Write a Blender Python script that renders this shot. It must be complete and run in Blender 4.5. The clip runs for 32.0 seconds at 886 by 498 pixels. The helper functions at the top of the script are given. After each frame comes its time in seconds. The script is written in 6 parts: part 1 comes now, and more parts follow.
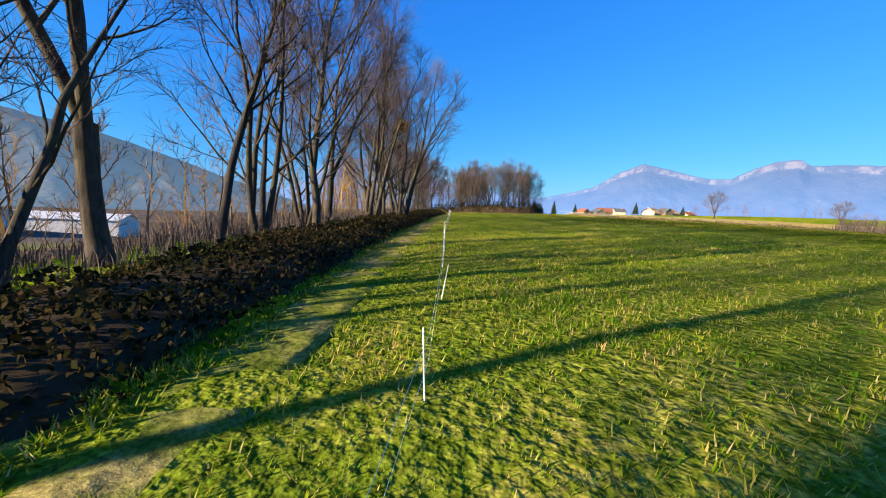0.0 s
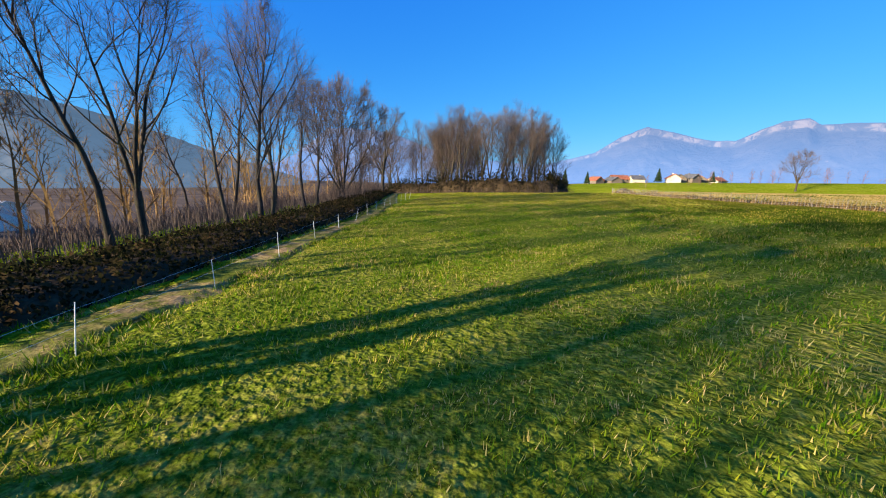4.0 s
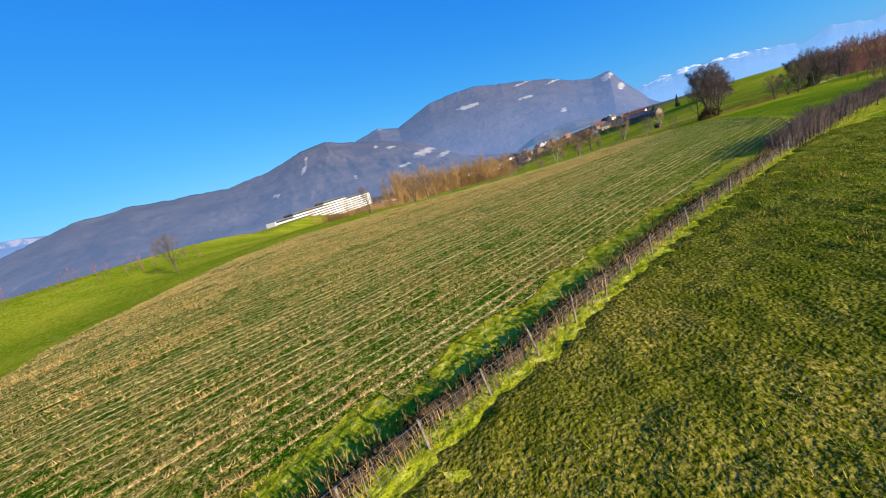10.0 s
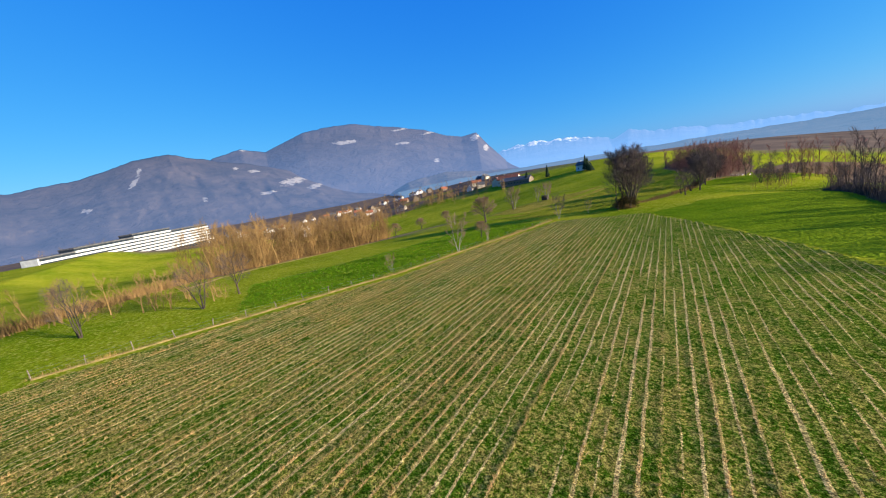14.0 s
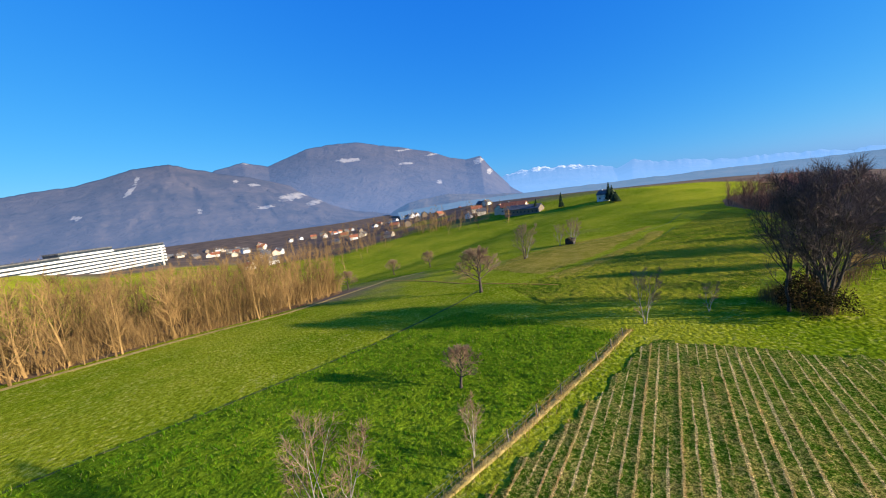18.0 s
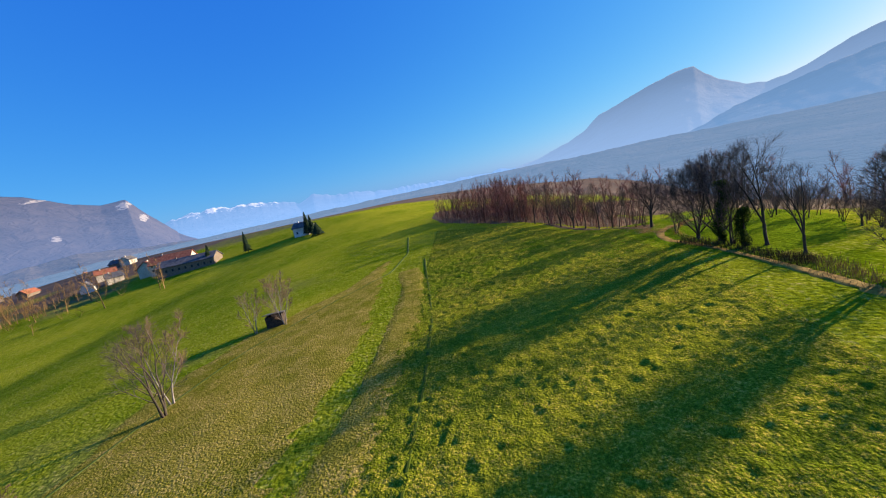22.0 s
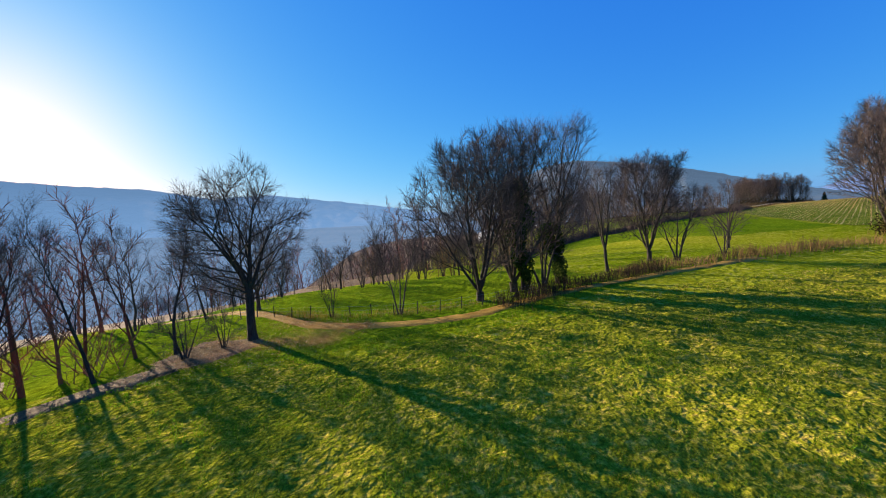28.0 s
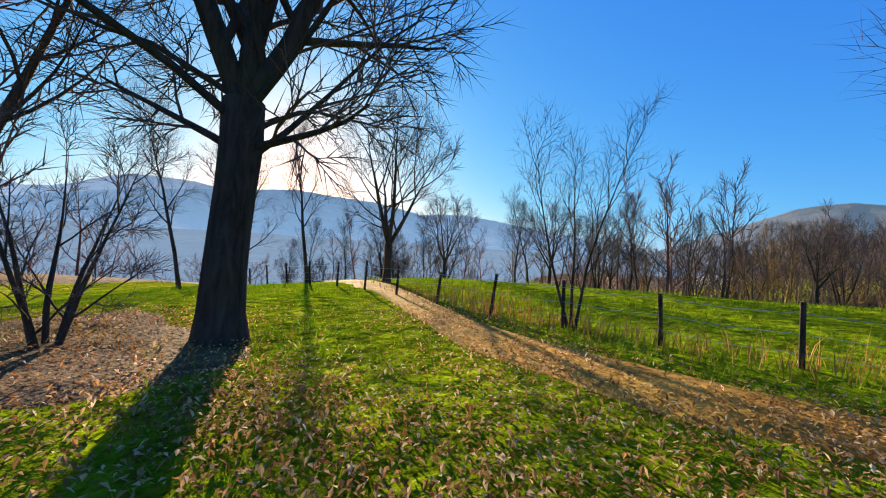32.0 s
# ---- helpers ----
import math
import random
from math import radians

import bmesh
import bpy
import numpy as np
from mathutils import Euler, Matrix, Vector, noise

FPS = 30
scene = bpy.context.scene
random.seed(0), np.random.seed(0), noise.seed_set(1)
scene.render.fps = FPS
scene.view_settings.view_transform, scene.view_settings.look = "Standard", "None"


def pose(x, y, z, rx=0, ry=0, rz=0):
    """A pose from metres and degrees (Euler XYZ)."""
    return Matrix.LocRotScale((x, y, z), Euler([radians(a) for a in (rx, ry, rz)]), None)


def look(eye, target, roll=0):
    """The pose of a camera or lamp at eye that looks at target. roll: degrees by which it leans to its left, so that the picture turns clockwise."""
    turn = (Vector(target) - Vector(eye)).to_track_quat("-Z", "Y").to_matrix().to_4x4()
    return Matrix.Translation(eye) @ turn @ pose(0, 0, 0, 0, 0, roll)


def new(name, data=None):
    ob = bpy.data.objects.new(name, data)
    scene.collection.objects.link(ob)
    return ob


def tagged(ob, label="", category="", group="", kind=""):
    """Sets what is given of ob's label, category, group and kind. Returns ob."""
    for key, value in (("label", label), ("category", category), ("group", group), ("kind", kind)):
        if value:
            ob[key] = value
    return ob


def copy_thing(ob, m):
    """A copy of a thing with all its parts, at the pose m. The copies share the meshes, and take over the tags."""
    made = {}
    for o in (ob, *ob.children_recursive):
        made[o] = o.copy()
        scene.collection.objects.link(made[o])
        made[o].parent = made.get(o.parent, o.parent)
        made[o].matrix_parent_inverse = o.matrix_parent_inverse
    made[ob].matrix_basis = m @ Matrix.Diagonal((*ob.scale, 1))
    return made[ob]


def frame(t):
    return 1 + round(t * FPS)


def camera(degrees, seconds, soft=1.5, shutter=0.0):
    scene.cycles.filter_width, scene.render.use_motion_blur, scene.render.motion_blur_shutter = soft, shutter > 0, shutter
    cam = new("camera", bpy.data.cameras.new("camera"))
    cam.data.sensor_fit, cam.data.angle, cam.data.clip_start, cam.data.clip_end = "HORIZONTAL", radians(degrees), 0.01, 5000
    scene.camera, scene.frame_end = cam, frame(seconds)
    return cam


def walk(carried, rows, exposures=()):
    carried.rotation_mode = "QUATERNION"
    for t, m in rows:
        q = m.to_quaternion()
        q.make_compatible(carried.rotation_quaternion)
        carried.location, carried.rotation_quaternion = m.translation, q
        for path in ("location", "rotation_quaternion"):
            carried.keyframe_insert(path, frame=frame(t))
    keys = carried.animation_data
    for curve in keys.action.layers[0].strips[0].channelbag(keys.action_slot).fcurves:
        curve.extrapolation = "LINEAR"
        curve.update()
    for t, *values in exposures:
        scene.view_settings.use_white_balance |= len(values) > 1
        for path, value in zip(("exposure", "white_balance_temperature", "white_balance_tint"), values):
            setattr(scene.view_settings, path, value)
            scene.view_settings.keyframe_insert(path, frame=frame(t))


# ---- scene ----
cam = camera(99.4, 32.0, soft=1.1)
PATH = [
    (0, (-0.50, -71.62, 6.88), (-0.799, -69.651, 6.673), 3.3),
    (0.5, (-0.63, -65.95, 7.32), (-0.915, -63.981, 7.123), 2.0),
    (1, (-0.76, -60.29, 7.66), (-1.045, -58.317, 7.463), 2.1),
    (1.5, (-0.83, -54.63, 7.90), (-1.122, -52.659, 7.677), 1.8),
    (2, (-0.88, -49.00, 8.16), (-1.172, -47.039, 7.930), 1.7),
    (2.5, (-0.97, -43.44, 8.50), (-1.258, -41.474, 8.243), 1.9),
    (4.5, (-1.31, -22.38, 8.80), (-1.594, -20.437, 8.426), 2.0),
    (5, (-1.73, -17.20, 8.76), (-1.992, -15.253, 8.391), 2.3),
    (5.5, (-2.29, -11.94, 8.72), (-2.554, -9.989, 8.341), 2.2),
    (6, (-2.88, -6.81, 8.74), (-3.141, -4.867, 8.363), 1.7),
    (6.5, (-3.36, -1.94, 8.80), (-3.434, 0.027, 8.462), -4.5),
    (7, (-3.45, 2.65, 8.95), (-3.169, 4.600, 8.616), -11.7),
    (7.5, (-2.79, 7.06, 9.12), (-1.919, 8.845, 8.882), -13.9),
    (8, (-1.06, 11.36, 9.59), (0.300, 12.813, 9.410), -19.1),
    (8.5, (1.44, 15.70, 10.33), (3.114, 16.775, 10.105), -20.4),
    (9, (5.07, 19.95, 11.66), (6.949, 20.579, 11.380), -20.9),
    (9.5, (9.28, 22.93, 13.01), (11.245, 23.073, 12.688), -21.8),
    (10, (14.05, 24.89, 14.36), (15.993, 24.692, 13.953), -16.4),
    (10.5, (19.31, 25.63, 15.50), (21.177, 25.113, 15.006), -11.6),
    (11, (24.80, 25.47, 16.32), (26.571, 24.694, 15.815), -6.4),
    (11.5, (30.70, 24.16, 17.28), (32.466, 23.329, 16.834), -8.4),
    (12, (36.85, 22.03, 18.15), (38.602, 21.172, 17.719), -11.6),
    (12.5, (43.04, 19.13, 18.93), (44.791, 18.251, 18.521), -13.1),
    (13, (49.22, 15.75, 19.68), (50.970, 14.872, 19.283), -12.4),
    (13.5, (55.31, 12.04, 20.37), (57.054, 11.151, 19.973), -11.9),
    (14, (61.36, 7.99, 21.00), (63.117, 7.111, 20.636), -9.0),
    (14.5, (67.39, 3.64, 21.50), (69.160, 2.775, 21.146), -7.5),
    (16.5, (92.62, -13.80, 21.23), (94.396, -14.673, 20.935), -6.7),
    (17, (99.19, -18.75, 21.69), (100.970, -19.619, 21.406), -6.4),
    (17.5, (105.83, -23.75, 22.21), (107.612, -24.629, 21.947), -6.7),
    (18, (112.52, -28.76, 22.74), (114.290, -29.660, 22.484), -6.5),
    (18.5, (119.27, -33.79, 23.19), (120.964, -34.811, 22.923), -8.1),
    (19, (125.84, -38.89, 23.42), (127.388, -40.121, 23.126), -8.8),
    (19.5, (132.23, -44.25, 23.47), (133.614, -45.663, 23.174), -8.7),
    (20, (138.59, -50.24, 23.60), (139.839, -51.769, 23.293), -10.2),
    (20.5, (144.58, -56.52, 23.35), (145.685, -58.155, 23.028), -11.7),
    (21, (149.94, -63.18, 22.54), (150.880, -64.915, 22.207), -11.8),
    (21.5, (154.79, -70.10, 21.52), (155.567, -71.916, 21.194), -12.6),
    (22, (159.08, -77.41, 20.52), (159.705, -79.277, 20.194), -12.0),
    (22.5, (162.76, -84.94, 19.62), (163.259, -86.842, 19.265), -11.6),
    (23, (165.83, -92.44, 18.68), (166.238, -94.366, 18.324), -10.7),
    (23.5, (168.33, -99.85, 17.52), (168.664, -101.793, 17.182), -9.2),
    (24, (170.38, -107.02, 16.23), (170.627, -108.977, 15.914), -7.8),
    (24.5, (171.99, -114.01, 15.09), (172.009, -115.988, 14.832), -9.4),
    (25, (172.97, -120.71, 14.20), (172.668, -122.673, 13.983), -10.5),
    (25.5, (173.45, -126.90, 13.71), (172.629, -128.716, 13.581), -14.5),
    (26, (173.40, -132.70, 13.64), (172.069, -134.191, 13.508), -19.3),
    (26.5, (172.64, -138.15, 13.72), (170.910, -139.138, 13.525), -21.7),
    (28.5, (163.41, -150.55, 9.51), (161.472, -150.079, 9.414), -1.6),
    (29, (161.22, -151.67, 8.98), (159.279, -151.203, 8.966), -3.9),
    (29.5, (158.89, -152.39, 8.50), (156.950, -151.885, 8.523), -11.1),
    (30, (156.55, -152.82, 7.96), (154.614, -152.310, 8.023), -11.2),
    (30.5, (154.30, -152.81, 7.32), (152.350, -152.372, 7.373), -6.7),
    (31, (151.90, -152.69, 6.79), (149.905, -152.605, 6.811), 8.2),
    (31.5, (149.42, -152.48, 6.35), (147.436, -152.719, 6.357), 5.1),
    (32, (147.01, -152.43, 5.99), (145.104, -153.034, 5.993), 3.5),
]
walk(cam, [(t, look(eye, target, roll)) for t, eye, target, roll in PATH],
     exposures=[(0, 1.42, 6900, 10), (6, 1.26, 6650, 10), (9.5, 1.15, 6500, 10), (20, 1.15, 6500, 10), (22, 1.15, 7000, 16), (24.8, 1.15, 7900, 27), (26.5, 1.15, 7300, 20), (29, 1.3, 7000, 13), (30.8, 1.6, 7500, 14), (32, 1.4, 7900, 14)])

# ---- light: low winter sun and a clear sky ----
SUN_AZ, SUN_EL = 129.5, 14.5          # degrees to the left of +y, degrees up
sun_way = Vector((-math.sin(radians(SUN_AZ)) * math.cos(radians(SUN_EL)), math.cos(radians(SUN_AZ)) * math.cos(radians(SUN_EL)), math.sin(radians(SUN_EL))))
world = bpy.data.worlds.new("sky")
scene.world = world
world.use_nodes = True
wn = world.node_tree.nodes
sky = wn.new("ShaderNodeTexSky")
sky.sky_type = "NISHITA"
sky.sun_disc = False
sky.sun_elevation = radians(SUN_EL)
sky.sun_rotation = radians(-SUN_AZ)
sky.altitude = 400
sky.air_density = 1.0
sky.dust_density = 0.55
sky.ozone_density = 3.0
wn["Background"].inputs["Strength"].default_value = 0.1
# a clear winter sky: deep blue overhead, an even pale blue down to the horizon
split, join = wn.new("ShaderNodeSeparateColor"), wn.new("ShaderNodeCombineColor")
world.node_tree.links.new(sky.outputs["Color"], split.inputs[0])
for band, (power, gain) in enumerate(((1.5, 0.112), (0.75, 0.725), (0.24, 2.9))):
    bend, scale = wn.new("ShaderNodeMath"), wn.new("ShaderNodeMath")
    bend.operation, scale.operation = "POWER", "MULTIPLY"
    bend.inputs[1].default_value, scale.inputs[1].default_value = power, gain
    world.node_tree.links.new(split.outputs[band], bend.inputs[0])
    world.node_tree.links.new(bend.outputs[0], scale.inputs[0])
    world.node_tree.links.new(scale.outputs[0], join.inputs[band])
world.node_tree.links.new(join.outputs[0], wn["Background"].inputs["Color"])
sun = new("sun", bpy.data.lights.new("sun", "SUN"))
sun.data.energy = 5.0
sun.data.angle = radians(0.8)
sun.data.color = (1.0, 0.88, 0.70)
sun.matrix_world = look((0, 0, 300), Vector((0, 0, 300)) - sun_way)
scene.view_settings.exposure = 1.15


# ---- node helpers and materials ----
def material(name, rough=0.9):
    m = bpy.data.materials.new(name)
    m.use_nodes = True
    b = m.node_tree.nodes["Principled BSDF"]
    b.inputs["Roughness"].default_value = rough
    b.inputs["Specular IOR Level"].default_value = 0.2
    return m, m.node_tree.nodes, m.node_tree.links, b


def ramp(nodes, links, source, stops):
    r = nodes.new("ShaderNodeValToRGB")
    while len(r.color_ramp.elements) < len(stops):
        r.color_ramp.elements.new(0.5)
    for e, (p, c) in zip(r.color_ramp.elements, stops):
        e.position = p
        e.color = (*c, 1) if len(c) == 3 else c
    links.new(source, r.inputs["Fac"])
    return r.outputs["Color"]


def noise_tex(nodes, links, coords, scale, detail=4, rough=0.55, distort=0.0):
    n = nodes.new("ShaderNodeTexNoise")
    n.inputs["Scale"].default_value = scale
    n.inputs["Detail"].default_value = detail
    n.inputs["Roughness"].default_value = rough
    n.inputs["Distortion"].default_value = distort
    links.new(coords, n.inputs["Vector"])
    return n.outputs["Fac"]


def mix(nodes, links, fac, a, b, blend="MIX"):
    m = nodes.new("ShaderNodeMix")
    m.data_type, m.blend_type = "RGBA", blend
    if isinstance(fac, (int, float)):
        m.inputs[0].default_value = fac
    else:
        links.new(fac, m.inputs[0])
    for v, slot in ((a, 6), (b, 7)):
        if isinstance(v, tuple):
            m.inputs[slot].default_value = (*v, 1)
        else:
            links.new(v, m.inputs[slot])
    return m.outputs[2]


def world_place(nodes):
    return nodes.new("ShaderNodeNewGeometry").outputs["Position"]


def bump(nodes, links, height, strength, distance, b):
    n = nodes.new("ShaderNodeBump")
    n.inputs["Strength"].default_value = strength
    n.inputs["Distance"].default_value = distance
    links.new(height, n.inputs["Height"])
    links.new(n.outputs["Normal"], b.inputs["Normal"])


def two_tone(name, low, high, scale, rough=0.9, detail=5, relief=0.0, fine=None):
    """A rough surface of two colours at two scales, with relief."""
    m, nodes, links, b = material(name, rough)
    b.inputs["Specular IOR Level"].default_value = 0.08
    at = world_place(nodes)
    big = noise_tex(nodes, links, at, scale, detail)
    small = noise_tex(nodes, links, at, fine or scale * 9, 3)
    c = ramp(nodes, links, big, [(0.32, low), (0.68, high)])
    c = mix(nodes, links, 0.55, c, ramp(nodes, links, small, [(0.3, (0.45, 0.45, 0.45)), (0.7, (1.35, 1.35, 1.35))]), "MULTIPLY")
    links.new(c, b.inputs["Base Color"])
    if relief:
        bump(nodes, links, small, 0.8, relief, b)
    return m


def meadow_material(name, greens, dry, dry_share, tuft=2.2, relief=0.12, far_woods=False, drier=None):
    """Winter grass: several greens in patches, straw-coloured stalks between them."""
    m, nodes, links, b = material(name, 0.95)
    b.inputs["Specular IOR Level"].default_value = 0.0
    at = world_place(nodes)
    wide = noise_tex(nodes, links, at, 0.035, 3)
    mid = noise_tex(nodes, links, at, 0.35, 5, 0.6, 0.6)
    clump = noise_tex(nodes, links, at, tuft, 5, 0.65)
    fine = noise_tex(nodes, links, at, 14.0, 3, 0.7)
    c = ramp(nodes, links, mid, [(0.25, greens[0]), (0.5, greens[1]), (0.78, greens[2])])
    c = mix(nodes, links, 0.6, c, ramp(nodes, links, wide, [(0.35, greens[0]), (0.65, greens[2])]))
    lim = 0.66 - 0.3 * dry_share
    straw = ramp(nodes, links, clump, [(lim, (0, 0, 0)), (lim + 0.16, (1, 1, 1))])
    patch = ramp(nodes, links, mid, [(0.36, (0.1, 0.1, 0.1)), (0.62, (1, 1, 1))])
    straw = mix(nodes, links, 1.0, straw, patch, "MULTIPLY")
    if drier:
        def across(way, lo, hi):
            d = nodes.new("ShaderNodeVectorMath")
            d.operation = "DOT_PRODUCT"
            links.new(at, d.inputs[0])
            d.inputs[1].default_value = way
            far = nodes.new("ShaderNodeMapRange")
            far.inputs["From Min"].default_value, far.inputs["From Max"].default_value = lo, hi
            far.interpolation_type = "SMOOTHSTEP"
            links.new(d.outputs["Value"], far.inputs["Value"])
            return far.outputs[0]

        north, east = across((-0.2, 0.97, 0), *drier), across((1.0, 0.15, 0), 10, 21)
        straw = mix(nodes, links, 1.0, straw, ramp(nodes, links, north, [(0, (0.5, 0.5, 0.5)), (1, (0.85, 0.85, 0.85))]), "MULTIPLY")
        c = mix(nodes, links, 1.0, c, ramp(nodes, links, north, [(0, (0.9, 1.0, 0.9)), (1, (1.25, 1.05, 0.9))]), "MULTIPLY")
        c = mix(nodes, links, 1.0, c, ramp(nodes, links, east, [(0, (1, 1, 1)), (1, (0.45, 0.52, 0.4))]), "MULTIPLY")
        straw = mix(nodes, links, 1.0, straw, ramp(nodes, links, east, [(0, (1, 1, 1)), (1, (0.6, 0.6, 0.6))]), "MULTIPLY")
    c = mix(nodes, links, straw, c, dry)
    c = mix(nodes, links, 0.75, c, ramp(nodes, links, fine, [(0.3, (0.2, 0.2, 0.2)), (0.68, (1.7, 1.7, 1.7))]), "MULTIPLY")
    c = mix(nodes, links, 0.6, c, ramp(nodes, links, clump, [(0.32, (0.35, 0.35, 0.35)), (0.62, (1.45, 1.45, 1.45))]), "MULTIPLY")
    if far_woods:
        d = nodes.new("ShaderNodeVectorMath")
        d.operation = "DISTANCE"
        links.new(at, d.inputs[0])
        d.inputs[1].default_value = (190, -20, 0)
        off = nodes.new("ShaderNodeMapRange")
        off.inputs["From Min"].default_value, off.inputs["From Max"].default_value = 270, 580
        links.new(d.outputs["Value"], off.inputs["Value"])
        patchy = noise_tex(nodes, links, at, 0.006, 5, 0.6)
        k = nodes.new("ShaderNodeMath")
        k.operation = "MULTIPLY_ADD"
        links.new(off.outputs[0], k.inputs[0])
        k.inputs[1].default_value = 0.85
        links.new(patchy, k.inputs[2])
        woods = ramp(nodes, links, noise_tex(nodes, links, at, 0.03, 5), [(0.3, (0.085, 0.07, 0.06)), (0.7, (0.19, 0.14, 0.10))])
        c = mix(nodes, links, ramp(nodes, links, k.outputs[0], [(0.62, (0, 0, 0)), (0.72, (1, 1, 1))]), c, woods)
    links.new(c, b.inputs["Base Color"])
    h = mix(nodes, links, 0.12, noise_tex(nodes, links, at, tuft * 1.15, 2, 0.45), fine)
    bump(nodes, links, h, 1.0, relief, b)
    return m


def blade_material(name, stops):
    """Thin leaves that let some light through; each blade has a tone of its own."""
    m, nodes, links, b = material(name, 0.8)
    b.inputs["Specular IOR Level"].default_value = 0.02
    geo = nodes.new("ShaderNodeNewGeometry")
    patch = noise_tex(nodes, links, geo.outputs["Position"], 0.4, 4)
    c = ramp(nodes, links, geo.outputs["Random Per Island"], stops)
    c = mix(nodes, links, 0.8, c, ramp(nodes, links, patch, [(0.32, (0.5, 0.72, 0.5)), (0.66, (1.45, 1.22, 1.1))]), "MULTIPLY")
    links.new(c, b.inputs["Base Color"])
    t = nodes.new("ShaderNodeBsdfTranslucent")
    links.new(c, t.inputs["Color"])
    s = nodes.new("ShaderNodeMixShader")
    s.inputs[0].default_value = 0.45
    links.new(b.outputs[0], s.inputs[1])
    links.new(t.outputs[0], s.inputs[2])
    links.new(s.outputs[0], nodes["Material Output"].inputs["Surface"])
    return m


def bark_material(name, dark, light, moss=0.0):
    m, nodes, links, b = material(name, 0.95)
    tc = nodes.new("ShaderNodeTexCoord").outputs["Object"]
    mp = nodes.new("ShaderNodeMapping")
    mp.inputs["Scale"].default_value = (1, 1, 0.22)
    links.new(tc, mp.inputs["Vector"])
    ridge = noise_tex(nodes, links, mp.outputs[0], 9, 6, 0.7, 0.4)
    blot = noise_tex(nodes, links, tc, 1.1, 3)
    c = ramp(nodes, links, ridge, [(0.3, dark), (0.72, light)])
    if moss:
        c = mix(nodes, links, ramp(nodes, links, blot, [(0.5, (0, 0, 0)), (0.75, (moss, moss, moss))]), c, (0.09, 0.10, 0.03))
    rnd = nodes.new("ShaderNodeObjectInfo").outputs["Random"]
    c = mix(nodes, links, 1.0, c, ramp(nodes, links, rnd, [(0.0, (0.75, 0.75, 0.8)), (1.0, (1.25, 1.2, 1.1))]), "MULTIPLY")
    links.new(c, b.inputs["Base Color"])
    bump(nodes, links, ridge, 0.8, 0.04, b)
    return m


GREENS = ((0.11, 0.175, 0.005), (0.235, 0.285, 0.009), (0.34, 0.325, 0.02))
MEADOW = meadow_material("meadow_grass", ((0.06, 0.105, 0.006), (0.14, 0.18, 0.012), (0.26, 0.235, 0.025)), (0.33, 0.235, 0.06), 0.75, 6.5, 0.12, drier=(-4, 12))
LUSH = meadow_material("lush_grass", ((0.06, 0.125, 0.005), (0.13, 0.21, 0.008), (0.21, 0.265, 0.012)), (0.27, 0.25, 0.04), 0.2, 2.2, 0.22)
OPEN_LAND = meadow_material("open_grassland", GREENS, (0.36, 0.302, 0.0792), 0.45, 2.0, 0.22, True)
PASTURE = meadow_material("pasture_grass", ((0.062, 0.12, 0.006), (0.14, 0.19, 0.009), (0.265, 0.25, 0.016)), (0.44, 0.31, 0.05), 0.55, 4.6, 0.18)
SOIL = two_tone("trodden_soil", (0.27, 0.145, 0.022), (0.50, 0.30, 0.055), 0.9, relief=0.04)
PALE_TRACK = two_tone("pale_dry_track", (0.30, 0.22, 0.06), (0.52, 0.38, 0.12), 0.8, relief=0.05)
LITTER = two_tone("fallen_leaves", (0.10, 0.062, 0.03), (0.25, 0.155, 0.075), 3.0, relief=0.06, fine=18)
BARK = bark_material("grey_brown_bark", (0.022, 0.017, 0.013), (0.10, 0.08, 0.062), 0.5)
PALE_BARK = bark_material("pale_bark", (0.20, 0.17, 0.13), (0.5, 0.45, 0.38))
TWIG = two_tone("bare_twigs", (0.07, 0.052, 0.044), (0.16, 0.118, 0.098), 0.5, fine=5)
RUSSET = two_tone("russet_twigs", (0.135, 0.085, 0.03), (0.34, 0.205, 0.08), 0.12, fine=4)
PALE_TWIG = two_tone("pale_twigs", (0.17, 0.105, 0.06), (0.33, 0.22, 0.13), 0.4, fine=5)
MAUVE = blade_material("mauve_twigs", [(0.0, (0.17, 0.085, 0.08)), (0.5, (0.27, 0.145, 0.13)), (1.0, (0.40, 0.24, 0.21))])
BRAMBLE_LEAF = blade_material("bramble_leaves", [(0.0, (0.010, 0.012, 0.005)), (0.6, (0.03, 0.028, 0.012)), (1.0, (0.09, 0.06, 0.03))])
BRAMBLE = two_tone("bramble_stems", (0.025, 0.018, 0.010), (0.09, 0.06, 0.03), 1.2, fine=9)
IVY = blade_material("ivy_leaves", [(0.0, (0.015, 0.035, 0.008)), (0.6, (0.04, 0.075, 0.015)), (1.0, (0.09, 0.12, 0.03))])
CONIFER = two_tone("conifer_needles", (0.012, 0.028, 0.014), (0.04, 0.065, 0.028), 0.8, fine=6)
GRASS = blade_material("grass_blades", [(0.0, (0.08, 0.14, 0.008)), (0.4, (0.22, 0.28, 0.01)), (0.55, (0.36, 0.37, 0.022)), (0.75, (0.48, 0.39, 0.09)), (1.0, (0.56, 0.44, 0.17))])
GREEN_BLADE = blade_material("green_blades", [(0.0, (0.055, 0.14, 0.006)), (0.45, (0.15, 0.255, 0.010)), (0.7, (0.32, 0.345, 0.02)), (0.88, (0.50, 0.40, 0.11)), (1.0, (0.62, 0.50, 0.20))])
